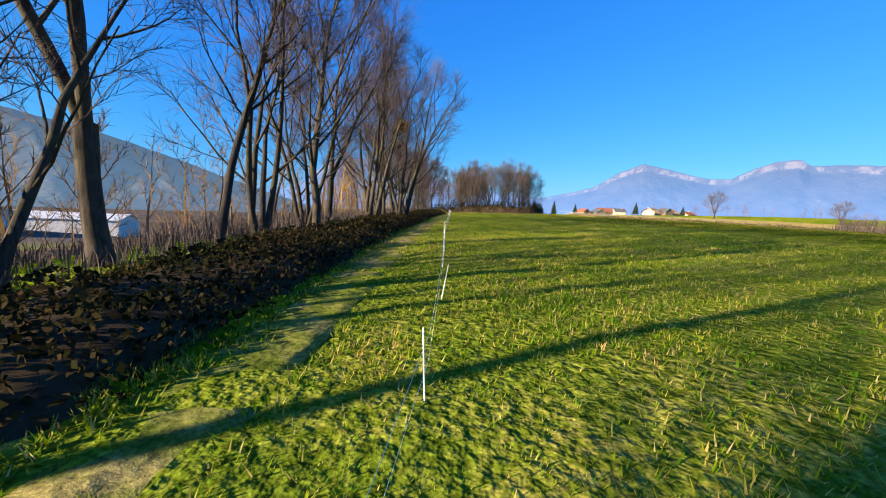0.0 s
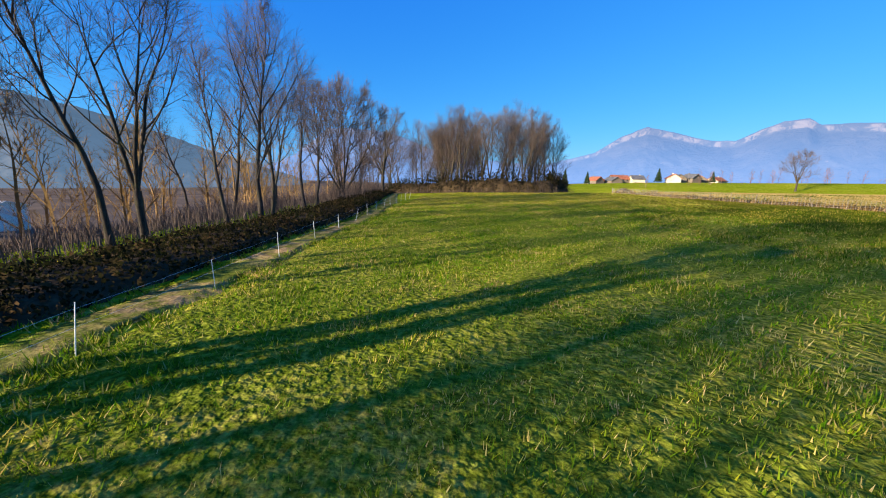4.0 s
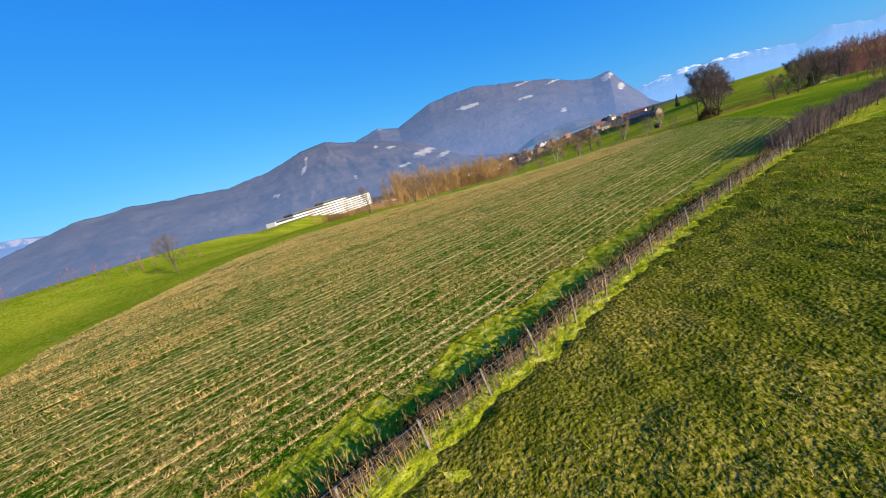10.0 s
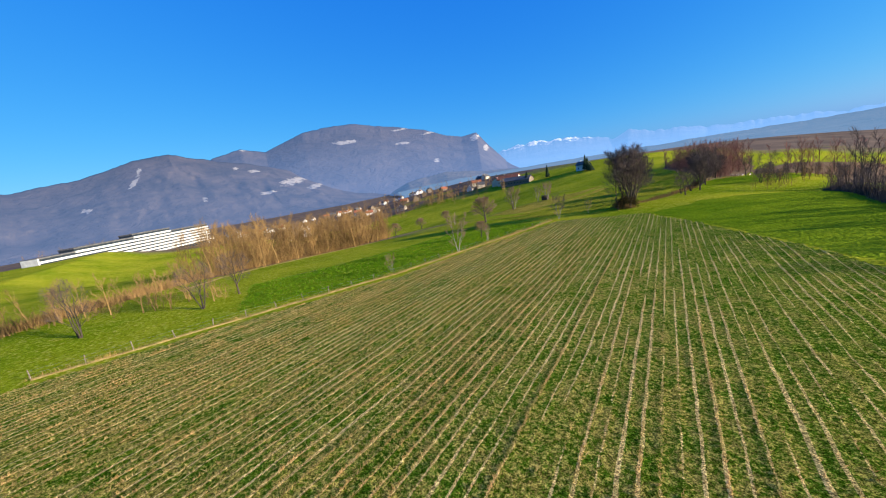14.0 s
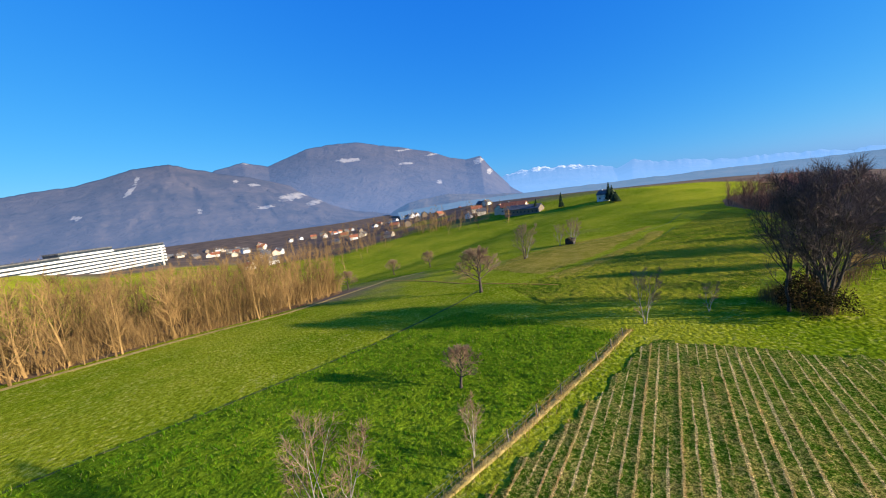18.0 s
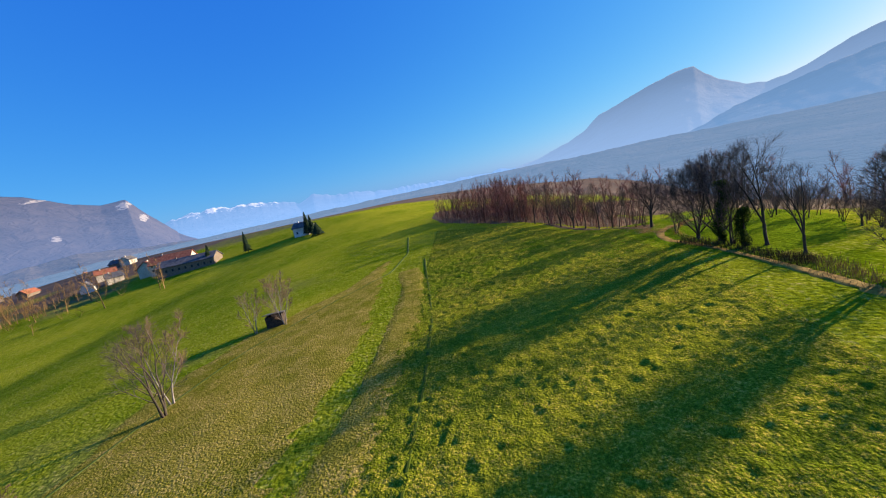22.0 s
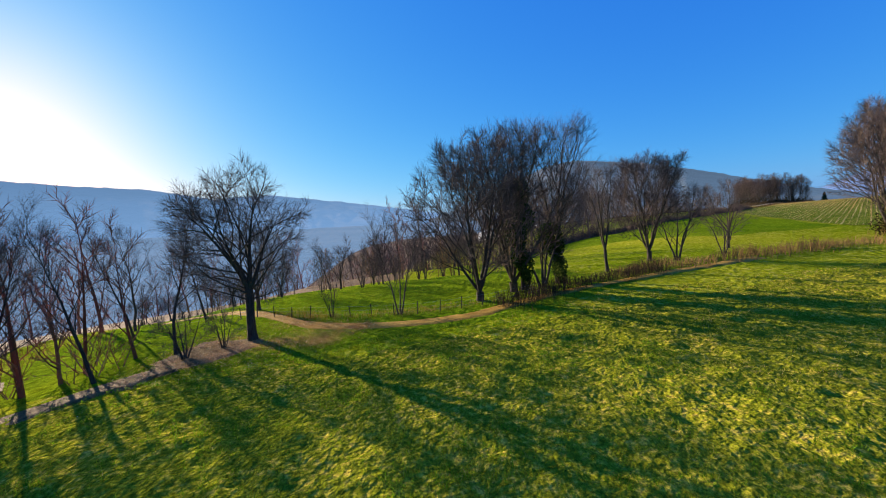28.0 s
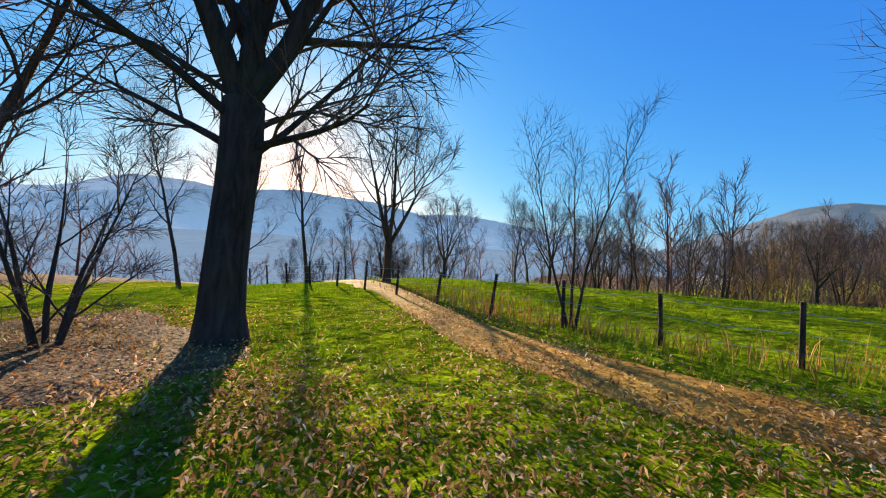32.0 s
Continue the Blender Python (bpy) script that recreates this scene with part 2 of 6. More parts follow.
TUSSOCK_BLADE = blade_material("tussock_blades", [(0.0, (0.03, 0.075, 0.004)), (0.45, (0.085, 0.14, 0.006)), (0.7, (0.20, 0.20, 0.016)), (0.88, (0.40, 0.28, 0.06)), (1.0, (0.55, 0.40, 0.12))])
LUSH_BLADE = blade_material("lush_blades", [(0.0, (0.0576, 0.166, 0.00432)), (0.6, (0.13, 0.288, 0.00864)), (0.9, (0.259, 0.346, 0.0216)), (1.0, (0.36, 0.302, 0.115))])
DRY_BLADE = blade_material("dry_stalks", [(0.0, (0.24, 0.15, 0.05)), (0.5, (0.46, 0.32, 0.12)), (1.0, (0.62, 0.48, 0.22))])
WOOD = two_tone("weathered_wood", (0.10, 0.075, 0.055), (0.30, 0.24, 0.18), 4, fine=30)
DARK_WOOD = two_tone("dark_post_wood", (0.03, 0.024, 0.02), (0.10, 0.075, 0.055), 4, fine=30)
PLASTIC = material("white_plastic", 0.5)[0]
PLASTIC.node_tree.nodes["Principled BSDF"].inputs["Base Color"].default_value = (0.75, 0.75, 0.68, 1)
WIRE = material("galvanised_wire", 0.45)[0]
WIRE.node_tree.nodes["Principled BSDF"].inputs["Base Color"].default_value = (0.4, 0.4, 0.38, 1)
WIRE.node_tree.nodes["Principled BSDF"].inputs["Metallic"].default_value = 0.8
WHITE_PLASTER = two_tone("white_plaster", (0.58, 0.56, 0.52), (0.76, 0.74, 0.70), 0.3, fine=3)
CREAM = two_tone("cream_plaster", (0.5, 0.43, 0.32), (0.66, 0.58, 0.45), 0.3, fine=3)
TILE = two_tone("red_roof_tiles", (0.22, 0.07, 0.04), (0.42, 0.16, 0.09), 0.9, fine=7)
SLATE = two_tone("grey_roof", (0.07, 0.07, 0.075), (0.17, 0.165, 0.16), 0.7, fine=6)
GLASS_DARK = material("dark_window_glass", 0.15)[0]
GLASS_DARK.node_tree.nodes["Principled BSDF"].inputs["Base Color"].default_value = (0.03, 0.04, 0.05, 1)


# ---- mesh helpers ----
def raw_mesh(name, verts, faces, mat, smooth=False):
    """A mesh from an array of points and an array of triangles or quads."""
    verts, faces = np.asarray(verts, np.float32), np.asarray(faces, np.int32)
    me = bpy.data.meshes.new(name)
    n, k = faces.shape
    me.vertices.add(len(verts))
    me.vertices.foreach_set("co", verts.ravel())
    me.loops.add(n * k)
    me.loops.foreach_set("vertex_index", faces.ravel())
    me.polygons.add(n)
    me.polygons.foreach_set("loop_start", np.arange(0, n * k, k, dtype=np.int32))
    me.polygons.foreach_set("use_smooth", np.full(n, smooth))
    me.update(calc_edges=True)
    me.validate()
    me.materials.append(mat)
    return me


def piece(name, me, parent=None, label=""):
    ob = new(name, me)
    if parent is not None:
        ob.parent = parent
    return tagged(ob, label)


def part(name, bm, mat, parent=None, label=""):
    me = bpy.data.meshes.new(name)
    bm.to_mesh(me)
    bm.free()
    me.materials.append(mat)
    return piece(name, me, parent, label)


def empty(name, m=None):
    ob = new(name)
    ob.empty_display_size = 0.5
    if m is not None:
        ob.matrix_world = m
    return ob


def box(bm, x0, y0, z0, x1, y1, z1, bevel=0.0):
    made = bmesh.ops.create_cube(bm, size=1.0)["verts"]
    for v in made:
        v.co = Vector((x0 + (v.co.x + 0.5) * (x1 - x0), y0 + (v.co.y + 0.5) * (y1 - y0), z0 + (v.co.z + 0.5) * (z1 - z0)))
    if bevel:
        es = list({e for v in made for e in v.link_edges})
        bmesh.ops.bevel(bm, geom=es, offset=bevel, segments=2, affect="EDGES", profile=0.6)
    return bm


def smooth01(a):
    a = np.clip(a, 0.0, 1.0)
    return a * a * (3 - 2 * a)


# ---- the lie of the land ----
LAND = {(0, 0): 6.04, (0, 1): 1.14, (0, 2): 0.66, (0, 3): 1.32, (1, 0): -2.11, (1, 1): -1.46, (1, 2): 3.21, (2, 0): -2.92, (2, 1): 0.08, (3, 0): -0.36}


def ground_z(x, y):
    """Height of the ground: gentle swells of the fields, a drop west of the hedge, the valley floor far off."""
    x, y = np.asarray(x, float), np.asarray(y, float)
    u, v = (np.clip(x, -45, 320) - 100) / 100, (np.clip(y, -300, 120) + 50) / 100
    z = sum(c * u**i * v**j for (i, j), c in LAND.items())
    z = z - 15 * smooth01((-16 - x - 0.12 * np.clip(y + 20, -60, 80)) / 70)
    z = z - 2.6 * smooth01((133 - x) / 30) * smooth01((-100 - y) / 30)
    z = z - 5.0 * smooth01((y - 38) / 60) - 1.3 * smooth01((-157 - y) / 16) * smooth01((172 - x) / 16)
    z = z - 8.0 * smooth01((100 - x) / 40) * smooth01((-70 - y) / 60)
    d = np.hypot(x - 110, y + 60)
    far = smooth01((d - 380) / 700)
    return z * (1 - far) + far * (-30.0)


def gz(x, y):
    return float(ground_z(x, y))


def axis_steps(lo, hi, step, reach):
    mid = np.arange(lo, hi + step, step)
    grow, at, s = [], 0.0, step
    while at < reach:
        s *= 1.16
        at += s
        grow.append(at)
    return np.concatenate([lo - np.array(grow[::-1]), mid, hi + np.array(grow)])


def grid_mesh(name, xs, ys, height, mat, keep=None):
    X, Y = np.meshgrid(xs, ys)
    V = np.stack([X.ravel(), Y.ravel(), height(X, Y).ravel()], 1)
    nx, ny = len(xs), len(ys)
    i = (np.arange(ny - 1)[:, None] * nx + np.arange(nx - 1)[None]).ravel()
    F = np.stack([i, i + 1, i + nx + 1, i + nx], 1)
    if keep is not None:
        cx, cy = V[F, 0].mean(1), V[F, 1].mean(1)
        F = F[keep(cx, cy)]
        used, inv = np.unique(F, return_inverse=True)
        V, F = V[used], inv.reshape(F.shape)
    return raw_mesh(name, V, F, mat, True)


def value_noise(x, y, size, seed=0):
    """Smooth random heights between -1 and 1 on a lattice of that size."""
    u, v = np.asarray(x, float) / size, np.asarray(y, float) / size
    i, j = np.floor(u).astype(np.int64), np.floor(v).astype(np.int64)
    a, b = smooth01(u - i), smooth01(v - j)

    def at(p, q):
        h = (p * 374761393 + q * 668265263 + seed * 982451653) & 0xFFFFFFFF
        h = ((h ^ (h >> 13)) * 1274126177) & 0xFFFFFFFF
        return ((h ^ (h >> 16)) & 0xFFFF) / 32767.5 - 1
    return (at(i, j) * (1 - a) + at(i + 1, j) * a) * (1 - b) + (at(i, j + 1) * (1 - a) + at(i + 1, j + 1) * a) * b


def tussocks(x, y):
    """Knee-high lumps of grazed turf."""
    rough = 0.35 + 0.65 * smooth01((x - 8) / 10) + 0.4 * smooth01((y - 5) / 12) * smooth01((12 - x) / 6)
    return rough * (0.03 * value_noise(x, y, 1.1, 3) + 0.05 * value_noise(x, y, 0.66, 7) + 0.09 * value_noise(x, y, 0.42, 8))


def swell(x, y):
    """Small unevenness of the turf."""
    return 0.06 * np.sin(x * 0.31 + 1.3 * np.sin(y * 0.17)) * np.sin(y * 0.27 + np.sin(x * 0.13))


def inside(poly):
    """A test for points within a polygon of the plan."""
    P = np.array(poly, float)

    def test(x, y):
        hit = np.zeros(np.shape(x), bool)
        for (x0, y0), (x1, y1) in zip(P, np.roll(P, -1, 0)):
            cross = (y0 > y) != (y1 > y)
            hit ^= cross & (x < (x1 - x0) * (y - y0) / (y1 - y0 + 1e-9) + x0)
        return hit
    return test


def field(name, poly, mat, step, lift, label, wobble=None, category="field", ragged=0.0):
    P = np.array(poly, float)
    test = inside(poly)
    near = (lambda x, y: test(x + ragged * value_noise(x, y, 1.6, 5) + ragged * 0.6 * value_noise(x, y, 0.5, 8), y + ragged * value_noise(x, y, 1.6, 6))) if ragged else test
    xs, ys = (np.arange(P[:, k].min() - 2 * ragged - 2 * step, P[:, k].max() + 2 * ragged + 2 * step, step) for k in (0, 1))

    def depth(x, y):
        """How far inside the outline, negative outside."""
        d = np.full(np.shape(x), 1e9)
        for (x0, y0), (x1, y1) in zip(P, np.roll(P, -1, 0)):
            ex, ey = x1 - x0, y1 - y0
            s = np.clip(((x - x0) * ex + (y - y0) * ey) / (ex * ex + ey * ey), 0, 1)
            d = np.minimum(d, np.hypot(x - x0 - s * ex, y - y0 - s * ey))
        return np.where(near(x, y), d, -d) + 0.5 * step * value_noise(x, y, 2.3 * step, 11)

    def h(x, y):
        up = lift + (wobble(x, y) if wobble else 0)
        return ground_z(x, y) + swell(x, y) - 0.12 + (up + 0.12) * smooth01((depth(x, y) + step) / (max(2 * step, 1.2) if wobble else 2 * step))
    return tagged(piece(name, grid_mesh(name, xs, ys, h, mat, lambda x, y: depth(x, y) > -1.2 * step)), label, category, kind="structure")


def along(points, step):
    """Points at even steps on a line of the plan, with the way's direction."""
    P = np.array(points, float)
    seg = np.hypot(*np.diff(P, axis=0).T)
    s = np.concatenate([[0], np.cumsum(seg)])
    at = np.arange(0, s[-1], step)
    x, y = np.interp(at, s, P[:, 0]), np.interp(at, s, P[:, 1])
    for _ in range(3):
        x[1:-1], y[1:-1] = (x[:-2] + 2 * x[1:-1] + x[2:]) / 4, (y[:-2] + 2 * y[1:-1] + y[2:]) / 4
    dx, dy = np.gradient(x), np.gradient(y)
    n = np.hypot(dx, dy) + 1e-9
    return x, y, dx / n, dy / n


def ribbon(name, points, width, mat, label, lift=0.05, ragged=0.3, category="path"):
    """A strip laid over the ground along a line, with ragged edges."""
    x, y, dx, dy = along(points, 0.8)
    rng = np.random.default_rng(len(points) * 7 + int(width * 10))
    offs = np.linspace(-0.5, 0.5, 7)
    V = []
    for k, o in enumerate(offs):
        w = width * (1 + ragged * (np.sin(x * 0.8 + k) * 0.4 + rng.normal(0, 0.25, len(x)))) if k in (0, 6) else width
        px, py = x - dy * o * w, y + dx * o * w
        edge = max(0.06, lift + 0.03) if k in (0, 6) else 0.0
        V.append(np.stack([px, py, ground_z(px, py) + swell(px, py) + lift - edge], 1))
    V = np.array(V)
    m = len(x)
    i = (np.arange(6)[:, None] * m + np.arange(m - 1)[None]).ravel()
    F = np.stack([i, i + 1, i + m + 1, i + m], 1)[:, ::-1]
    return tagged(piece(name, raw_mesh(name, V.reshape(-1, 3), F, mat, True)), label, category, kind="structure")


# ---- fields, tracks and their edges ----
ROW_GAP = 0.8067
ROW = (math.sin(radians(148.5)), math.cos(radians(148.5)))          # the way the crop rows run


def stubble_material():
    """Ploughless field: patchy green regrowth, scattered straw, and thin lines of stubble along the rows."""
    m, nodes, links, b = material("stubble_rows", 0.95)
    b.inputs["Specular IOR Level"].default_value = 0.0
    at = world_place(nodes)

    def dot(way):
        n = nodes.new("ShaderNodeVectorMath")
        n.operation = "DOT_PRODUCT"
        links.new(at, n.inputs[0])
        n.inputs[1].default_value = way
        return n.outputs["Value"]

    def calc(how, a, b, c=0.0):
        n = nodes.new("ShaderNodeMath")
        n.operation = how
        for k, v in enumerate((a, b, c)):
            if isinstance(v, (int, float)):
                n.inputs[k].default_value = v
            else:
                links.new(v, n.inputs[k])
        return n.outputs[0]

    rot = nodes.new("ShaderNodeMapping")
    rot.inputs["Rotation"].default_value = (0, 0, math.atan2(ROW[0], ROW[1]))
    links.new(at, rot.inputs["Vector"])
    long = nodes.new("ShaderNodeMapping")
    long.inputs["Scale"].default_value = (1.9, 0.07, 1)
    links.new(rot.outputs[0], long.inputs["Vector"])
    sway = noise_tex(nodes, links, at, 0.4, 2)
    mid = noise_tex(nodes, links, at, 0.12, 5, 0.65)
    patch = noise_tex(nodes, links, at, 0.7, 5, 0.7, 0.5)
    streak = noise_tex(nodes, links, long.outputs[0], 0.8, 3, 0.6)
    fine = noise_tex(nodes, links, at, 4.2, 5, 0.8)
    speck = noise_tex(nodes, links, at, 13, 4, 0.8)
    turn = calc("MULTIPLY_ADD", dot((ROW[1], -ROW[0], 0)), 2 * math.pi / ROW_GAP, calc("MULTIPLY_ADD", sway, 1.8, -0.9))
    wave = calc("COSINE", turn, 0.0)
    green = ramp(nodes, links, patch, [(0.3, (0.04, 0.11, 0.005)), (0.5, (0.09, 0.18, 0.008)), (0.72, (0.18, 0.235, 0.016))])
    earth = ramp(nodes, links, fine, [(0.3, (0.13, 0.105, 0.022)), (0.7, (0.42, 0.345, 0.075))])
    straw = ramp(nodes, links, speck, [(0.3, (0.40, 0.28, 0.085)), (0.7, (0.78, 0.60, 0.24))])
    k = calc("MULTIPLY_ADD", mid, 0.75, dot((-ROW[1] / 90, (ROW[0] + 0.5) / 90, 0)))
    dry = ramp(nodes, links, k, [(0.66, (0.6, 0.6, 0.6)), (0.95, (1, 1, 1))])
    loose = mix(nodes, links, 1.0, ramp(nodes, links, calc("MULTIPLY_ADD", patch, 0.6, fine), [(0.74, (0, 0, 0)), (0.87, (1, 1, 1))]), dry, "MULTIPLY")
    c = mix(nodes, links, loose, green, earth)
    line = calc("MULTIPLY_ADD", fine, 0.55, calc("MULTIPLY_ADD", streak, 1.6, wave))
    lines = mix(nodes, links, 1.0, ramp(nodes, links, calc("MULTIPLY", line, 0.5), [(0.97, (0, 0, 0)), (1.03, (1, 1, 1))]), dry, "MULTIPLY")
    c = mix(nodes, links, lines, c, straw)
    c = mix(nodes, links, 0.9, c, ramp(nodes, links, speck, [(0.42, (0.14, 0.13, 0.1)), (0.58, (1.8, 1.8, 1.8))]), "MULTIPLY")
    c = mix(nodes, links, 0.7, c, ramp(nodes, links, fine, [(0.42, (0.35, 0.35, 0.35)), (0.58, (1.5, 1.5, 1.5))]), "MULTIPLY")
    links.new(c, b.inputs["Base Color"])
    bump(nodes, links, calc("MULTIPLY_ADD", fine, 0.7, speck), 1.0, 0.12, b)
    return m


STUBBLE = stubble_material()


HEDGE_LINE = [(18, 40), (21.5, 30), (26, 22.5), (31, 14.5), (36, 6), (45.5, -12), (53.5, -28), (61, -45), (69, -61), (78, -82), (90, -105), (102, -128)]
FENCE_LINE = [(112, 30), (119, 6), (121, -3), (123, -13), (129, -29), (133, -42), (139, -60), (142, -68)]
STUBBLE_AREA = [(21, 40), (23.5, 31), (28, 23.5), (33, 15.5), (38, 7), (48, -11), (60, -33), (86, -54), (118, -76), (138, -67), (131, -42), (127, -29), (120, -13), (117, 5), (110, 29), (96, 58), (60, 66), (34, 56)]
NEAR_MEADOW = [(-4, -80), (-6, -40), (-9, -10), (-11, 8), (-13, 26), (2, 40), (17, 38), (20.5, 30), (25, 22.5), (30, 14.5), (35, 6), (44.5, -12), (48, -20), (40, -80)]
SOUTH_PASTURE = [(160, -70), (178, -76), (176, -95), (181, -120), (190, -155), (203, -205), (180, -192), (150, -166), (146, -140), (142, -110), (140, -86)]
ROUGH_MEADOW = [(123, 12), (121, -2), (123, -12), (130, -29), (134, -41), (142, -66), (168, -60), (167, -48), (157, -24), (150, -3), (147, 10)]
MEADOW_IN, PASTURE_IN, ROUGH_IN = inside(NEAR_MEADOW), inside(SOUTH_PASTURE), inside(ROUGH_MEADOW)


def base_height(x, y):
    """The plain ground, sunk a little below the tussocky fields that lie on it."""
    deep = np.ones(np.shape(x), bool)
    for dx, dy in ((0, 0), (2.6, 0), (-2.6, 0), (0, 2.6), (0, -2.6)):
        deep &= MEADOW_IN(x + dx, y + dy) | PASTURE_IN(x + dx, y + dy) | ROUGH_IN(x + dx, y + dy)
    return ground_z(x, y) + swell(x, y) - 0.3 * deep


tagged(piece("ground", grid_mesh("ground", axis_steps(-70, 300, 2.0, 4300), axis_steps(-260, 140, 2.0, 4300), base_height, OPEN_LAND)),
       "rolling winter meadow grass with dry tufts", "ground", kind="structure")


def ridged_field(name, poly, mat, lift, label):
    """A field of low ridges along the crop rows, on a grid turned with them."""
    P = np.array(poly, float)
    side = np.array([ROW[1], -ROW[0]])
    us, vs = (P @ side), (P @ np.array(ROW))
    U, W = np.meshgrid(np.arange(us.min() - 1, us.max() + 1, ROW_GAP / 4), np.arange(vs.min() - 1, vs.max() + 1, 0.8))
    X, Y = U * side[0] + W * ROW[0], U * side[1] + W * ROW[1]
    ridge = 0.018 * np.cos(2 * math.pi * U / ROW_GAP) * (0.7 + 0.5 * value_noise(X, Y, 3.0, 31)) + 0.04 * value_noise(X, Y, 0.9, 32)
    Z = ground_z(X, Y) + swell(X, Y) + lift + ridge
    V = np.stack([X.ravel(), Y.ravel(), Z.ravel()], 1)
    nu = U.shape[1]
    i = (np.arange(U.shape[0] - 1)[:, None] * nu + np.arange(nu - 1)[None]).ravel()
    F = np.stack([i, i + 1, i + nu + 1, i + nu], 1)
    cx, cy = V[F, 0].mean(1), V[F, 1].mean(1)
    F = F[inside(poly)(cx + 0.6 * value_noise(cx, cy, 2.0, 33), cy + 0.6 * value_noise(cx, cy, 2.0, 34))]
    if np.cross(V[F[0, 1], :2] - V[F[0, 0], :2], V[F[0, 2], :2] - V[F[0, 1], :2]) < 0:
        F = F[:, ::-1]
    used, inv = np.unique(F, return_inverse=True)
    return tagged(piece(name, raw_mesh(name, V[used], inv.reshape(F.shape), mat, True)), label, "field", kind="structure")


ridged_field("stubble_field", STUBBLE_AREA, STUBBLE, 0.08, "green field with rows of straw-coloured stubble")
field("green_strip", [(37, 5), (60, -34), (86, -54), (118, -76), (117, -95), (97, -124), (66, -64), (47, -16)], LUSH, 1.6, 0.045, "bright green grass strip beside the hedge")
field("west_field", [(20, -60), (36, -34), (48, -24), (58, -50), (76, -88), (98, -128), (104, -142), (84, -112), (64, -82), (45, -69)], LUSH, 1.6, 0.045, "green grass field beyond the hedge")
field("rough_meadow", ROUGH_MEADOW, LUSH, 0.6, 0.07, "rough green meadow with tall weeds", tussocks)
field("near_meadow", NEAR_MEADOW, MEADOW, 0.3, 0.07, "meadow of winter grass in tufts", tussocks)
field("south_pasture", SOUTH_PASTURE, PASTURE, 0.23, 0.07, "short pasture with bumpy tussocks", tussocks, ragged=0.5)
ribbon("farm_track", [(-2.2, -82), (-2.9, -70), (-4.5, -58), (-5.9, -45), (-7.3, -32), (-9.9, -3), (-13.0, 12), (-16.4, 24), (-22, 50)], 1.6, meadow_material("track_grass_and_soil", ((0.07, 0.13, 0.008), (0.14, 0.175, 0.015), (0.23, 0.19, 0.05)), (0.30, 0.195, 0.09), 0.85, 1.6, 0.14), "grassy farm track with bare soil ruts", 0.075, 1.2)
ribbon("field_path", FENCE_LINE, 0.7, PALE_TRACK, "pale trodden path of dry grass along the fence", 0.09)
ribbon("wood_edge_path", [(160, 24), (176, 17), (190, 5), (203, -14), (211, -34), (222, -48), (233, -61), (240, -70), (238, -84)], 1.9, PALE_TRACK, "pale dirt path along the edge of the wood", 0.06)
ribbon("cross_track", [(241, -68), (225, -71), (208, -73), (194, -74), (182, -78), (168, -82)], 0.7, SOIL, "bare brown soil track across the meadow", 0.1, 0.6)
ribbon("mown_line", [(148, 6), (152, -10), (157, -24), (164, -42), (175, -62), (183, -74)], 0.55, two_tone("dark_furrow", (0.05, 0.07, 0.012), (0.11, 0.13, 0.025), 1.5, fine=8), "dark furrow between two meadows", 0.05, 0.2, "furrow")
UNCUT = meadow_material("uncut_grass", ((0.13, 0.145, 0.008), (0.23, 0.205, 0.016), (0.34, 0.26, 0.035)), (0.44, 0.30, 0.08), 0.7, 4.4, 0.16)
DRY_STRIP = [(174, -86), (177.6, -104), (182.4, -125), (185.5, -135), (189, -144), (193.5, -153)]
ribbon("dry_strip", DRY_STRIP, 5.0, UNCUT, "strip of dry uncut grass", 0.1, 0.35, "strip")
field("dry_meadow", [(180, -88), (205, -90), (216, -110), (215, -128), (206, -146), (205, -172), (199, -152), (193, -137), (187, -122), (183, -105)], UNCUT, 1.2, 0.05, "olive meadow of half-dry grass", ragged=0.9)
ribbon("grass_ditch", [(168.5, -86), (172.6, -104), (177.3, -121.4), (181.9, -134), (189.7, -154.3), (192.5, -162)], 0.4, two_tone("ditch_grass", (0.04, 0.075, 0.006), (0.11, 0.145, 0.012), 1.5, fine=8), "narrow dark grassy ditch", 0.09, 0.9, "ditch")
ribbon("meadow_edge", [(204, -86), (208, -104), (209, -121), (203, -140), (198, -153), (201, -172), (212, -200)], 0.5, two_tone("edge_grass", (0.07, 0.11, 0.012), (0.14, 0.18, 0.03), 1.5, fine=8), "dark edge of the higher meadow", 0.08, 0.2, "edge")
field("oak_meadow", [(120, -176), (140, -172), (147.5, -166), (148.5, -156), (146.6, -148), (144.6, -138), (139, -128), (128, -132), (118, -150)], LUSH, 0.5, 0.05, "vivid green grass round the oak and the footpath", lambda x, y: 0.02 * value_noise(x, y, 0.9, 4))
ribbon("foot_path", [(129, -168), (134, -160), (138.5, -156), (141.5, -153.6), (143.2, -151), (144.2, -148), (144, -143.5), (141.5, -138.5), (138.4, -128), (135, -112)], 1.3, SOIL, "trodden earth footpath", 0.10, 1.0)
field("leaf_litter", [(141.8, -159.5), (145.6, -161), (148.4, -159.4), (147.6, -156.6), (146, -155.2), (144.4, -154.6), (143.0, -155)], LITTER, 0.16, 0.1, "brown fallen leaves under the oak", lambda x, y: 0.03 * value_noise(x, y, 0.4, 2), "litter", 0.7)
ribbon("litter_edge", [(147, -158.5), (150, -163), (155, -172), (164, -186)], 2.2, LITTER, "fallen leaves along the tree row", 0.1, 0.6, "litter")


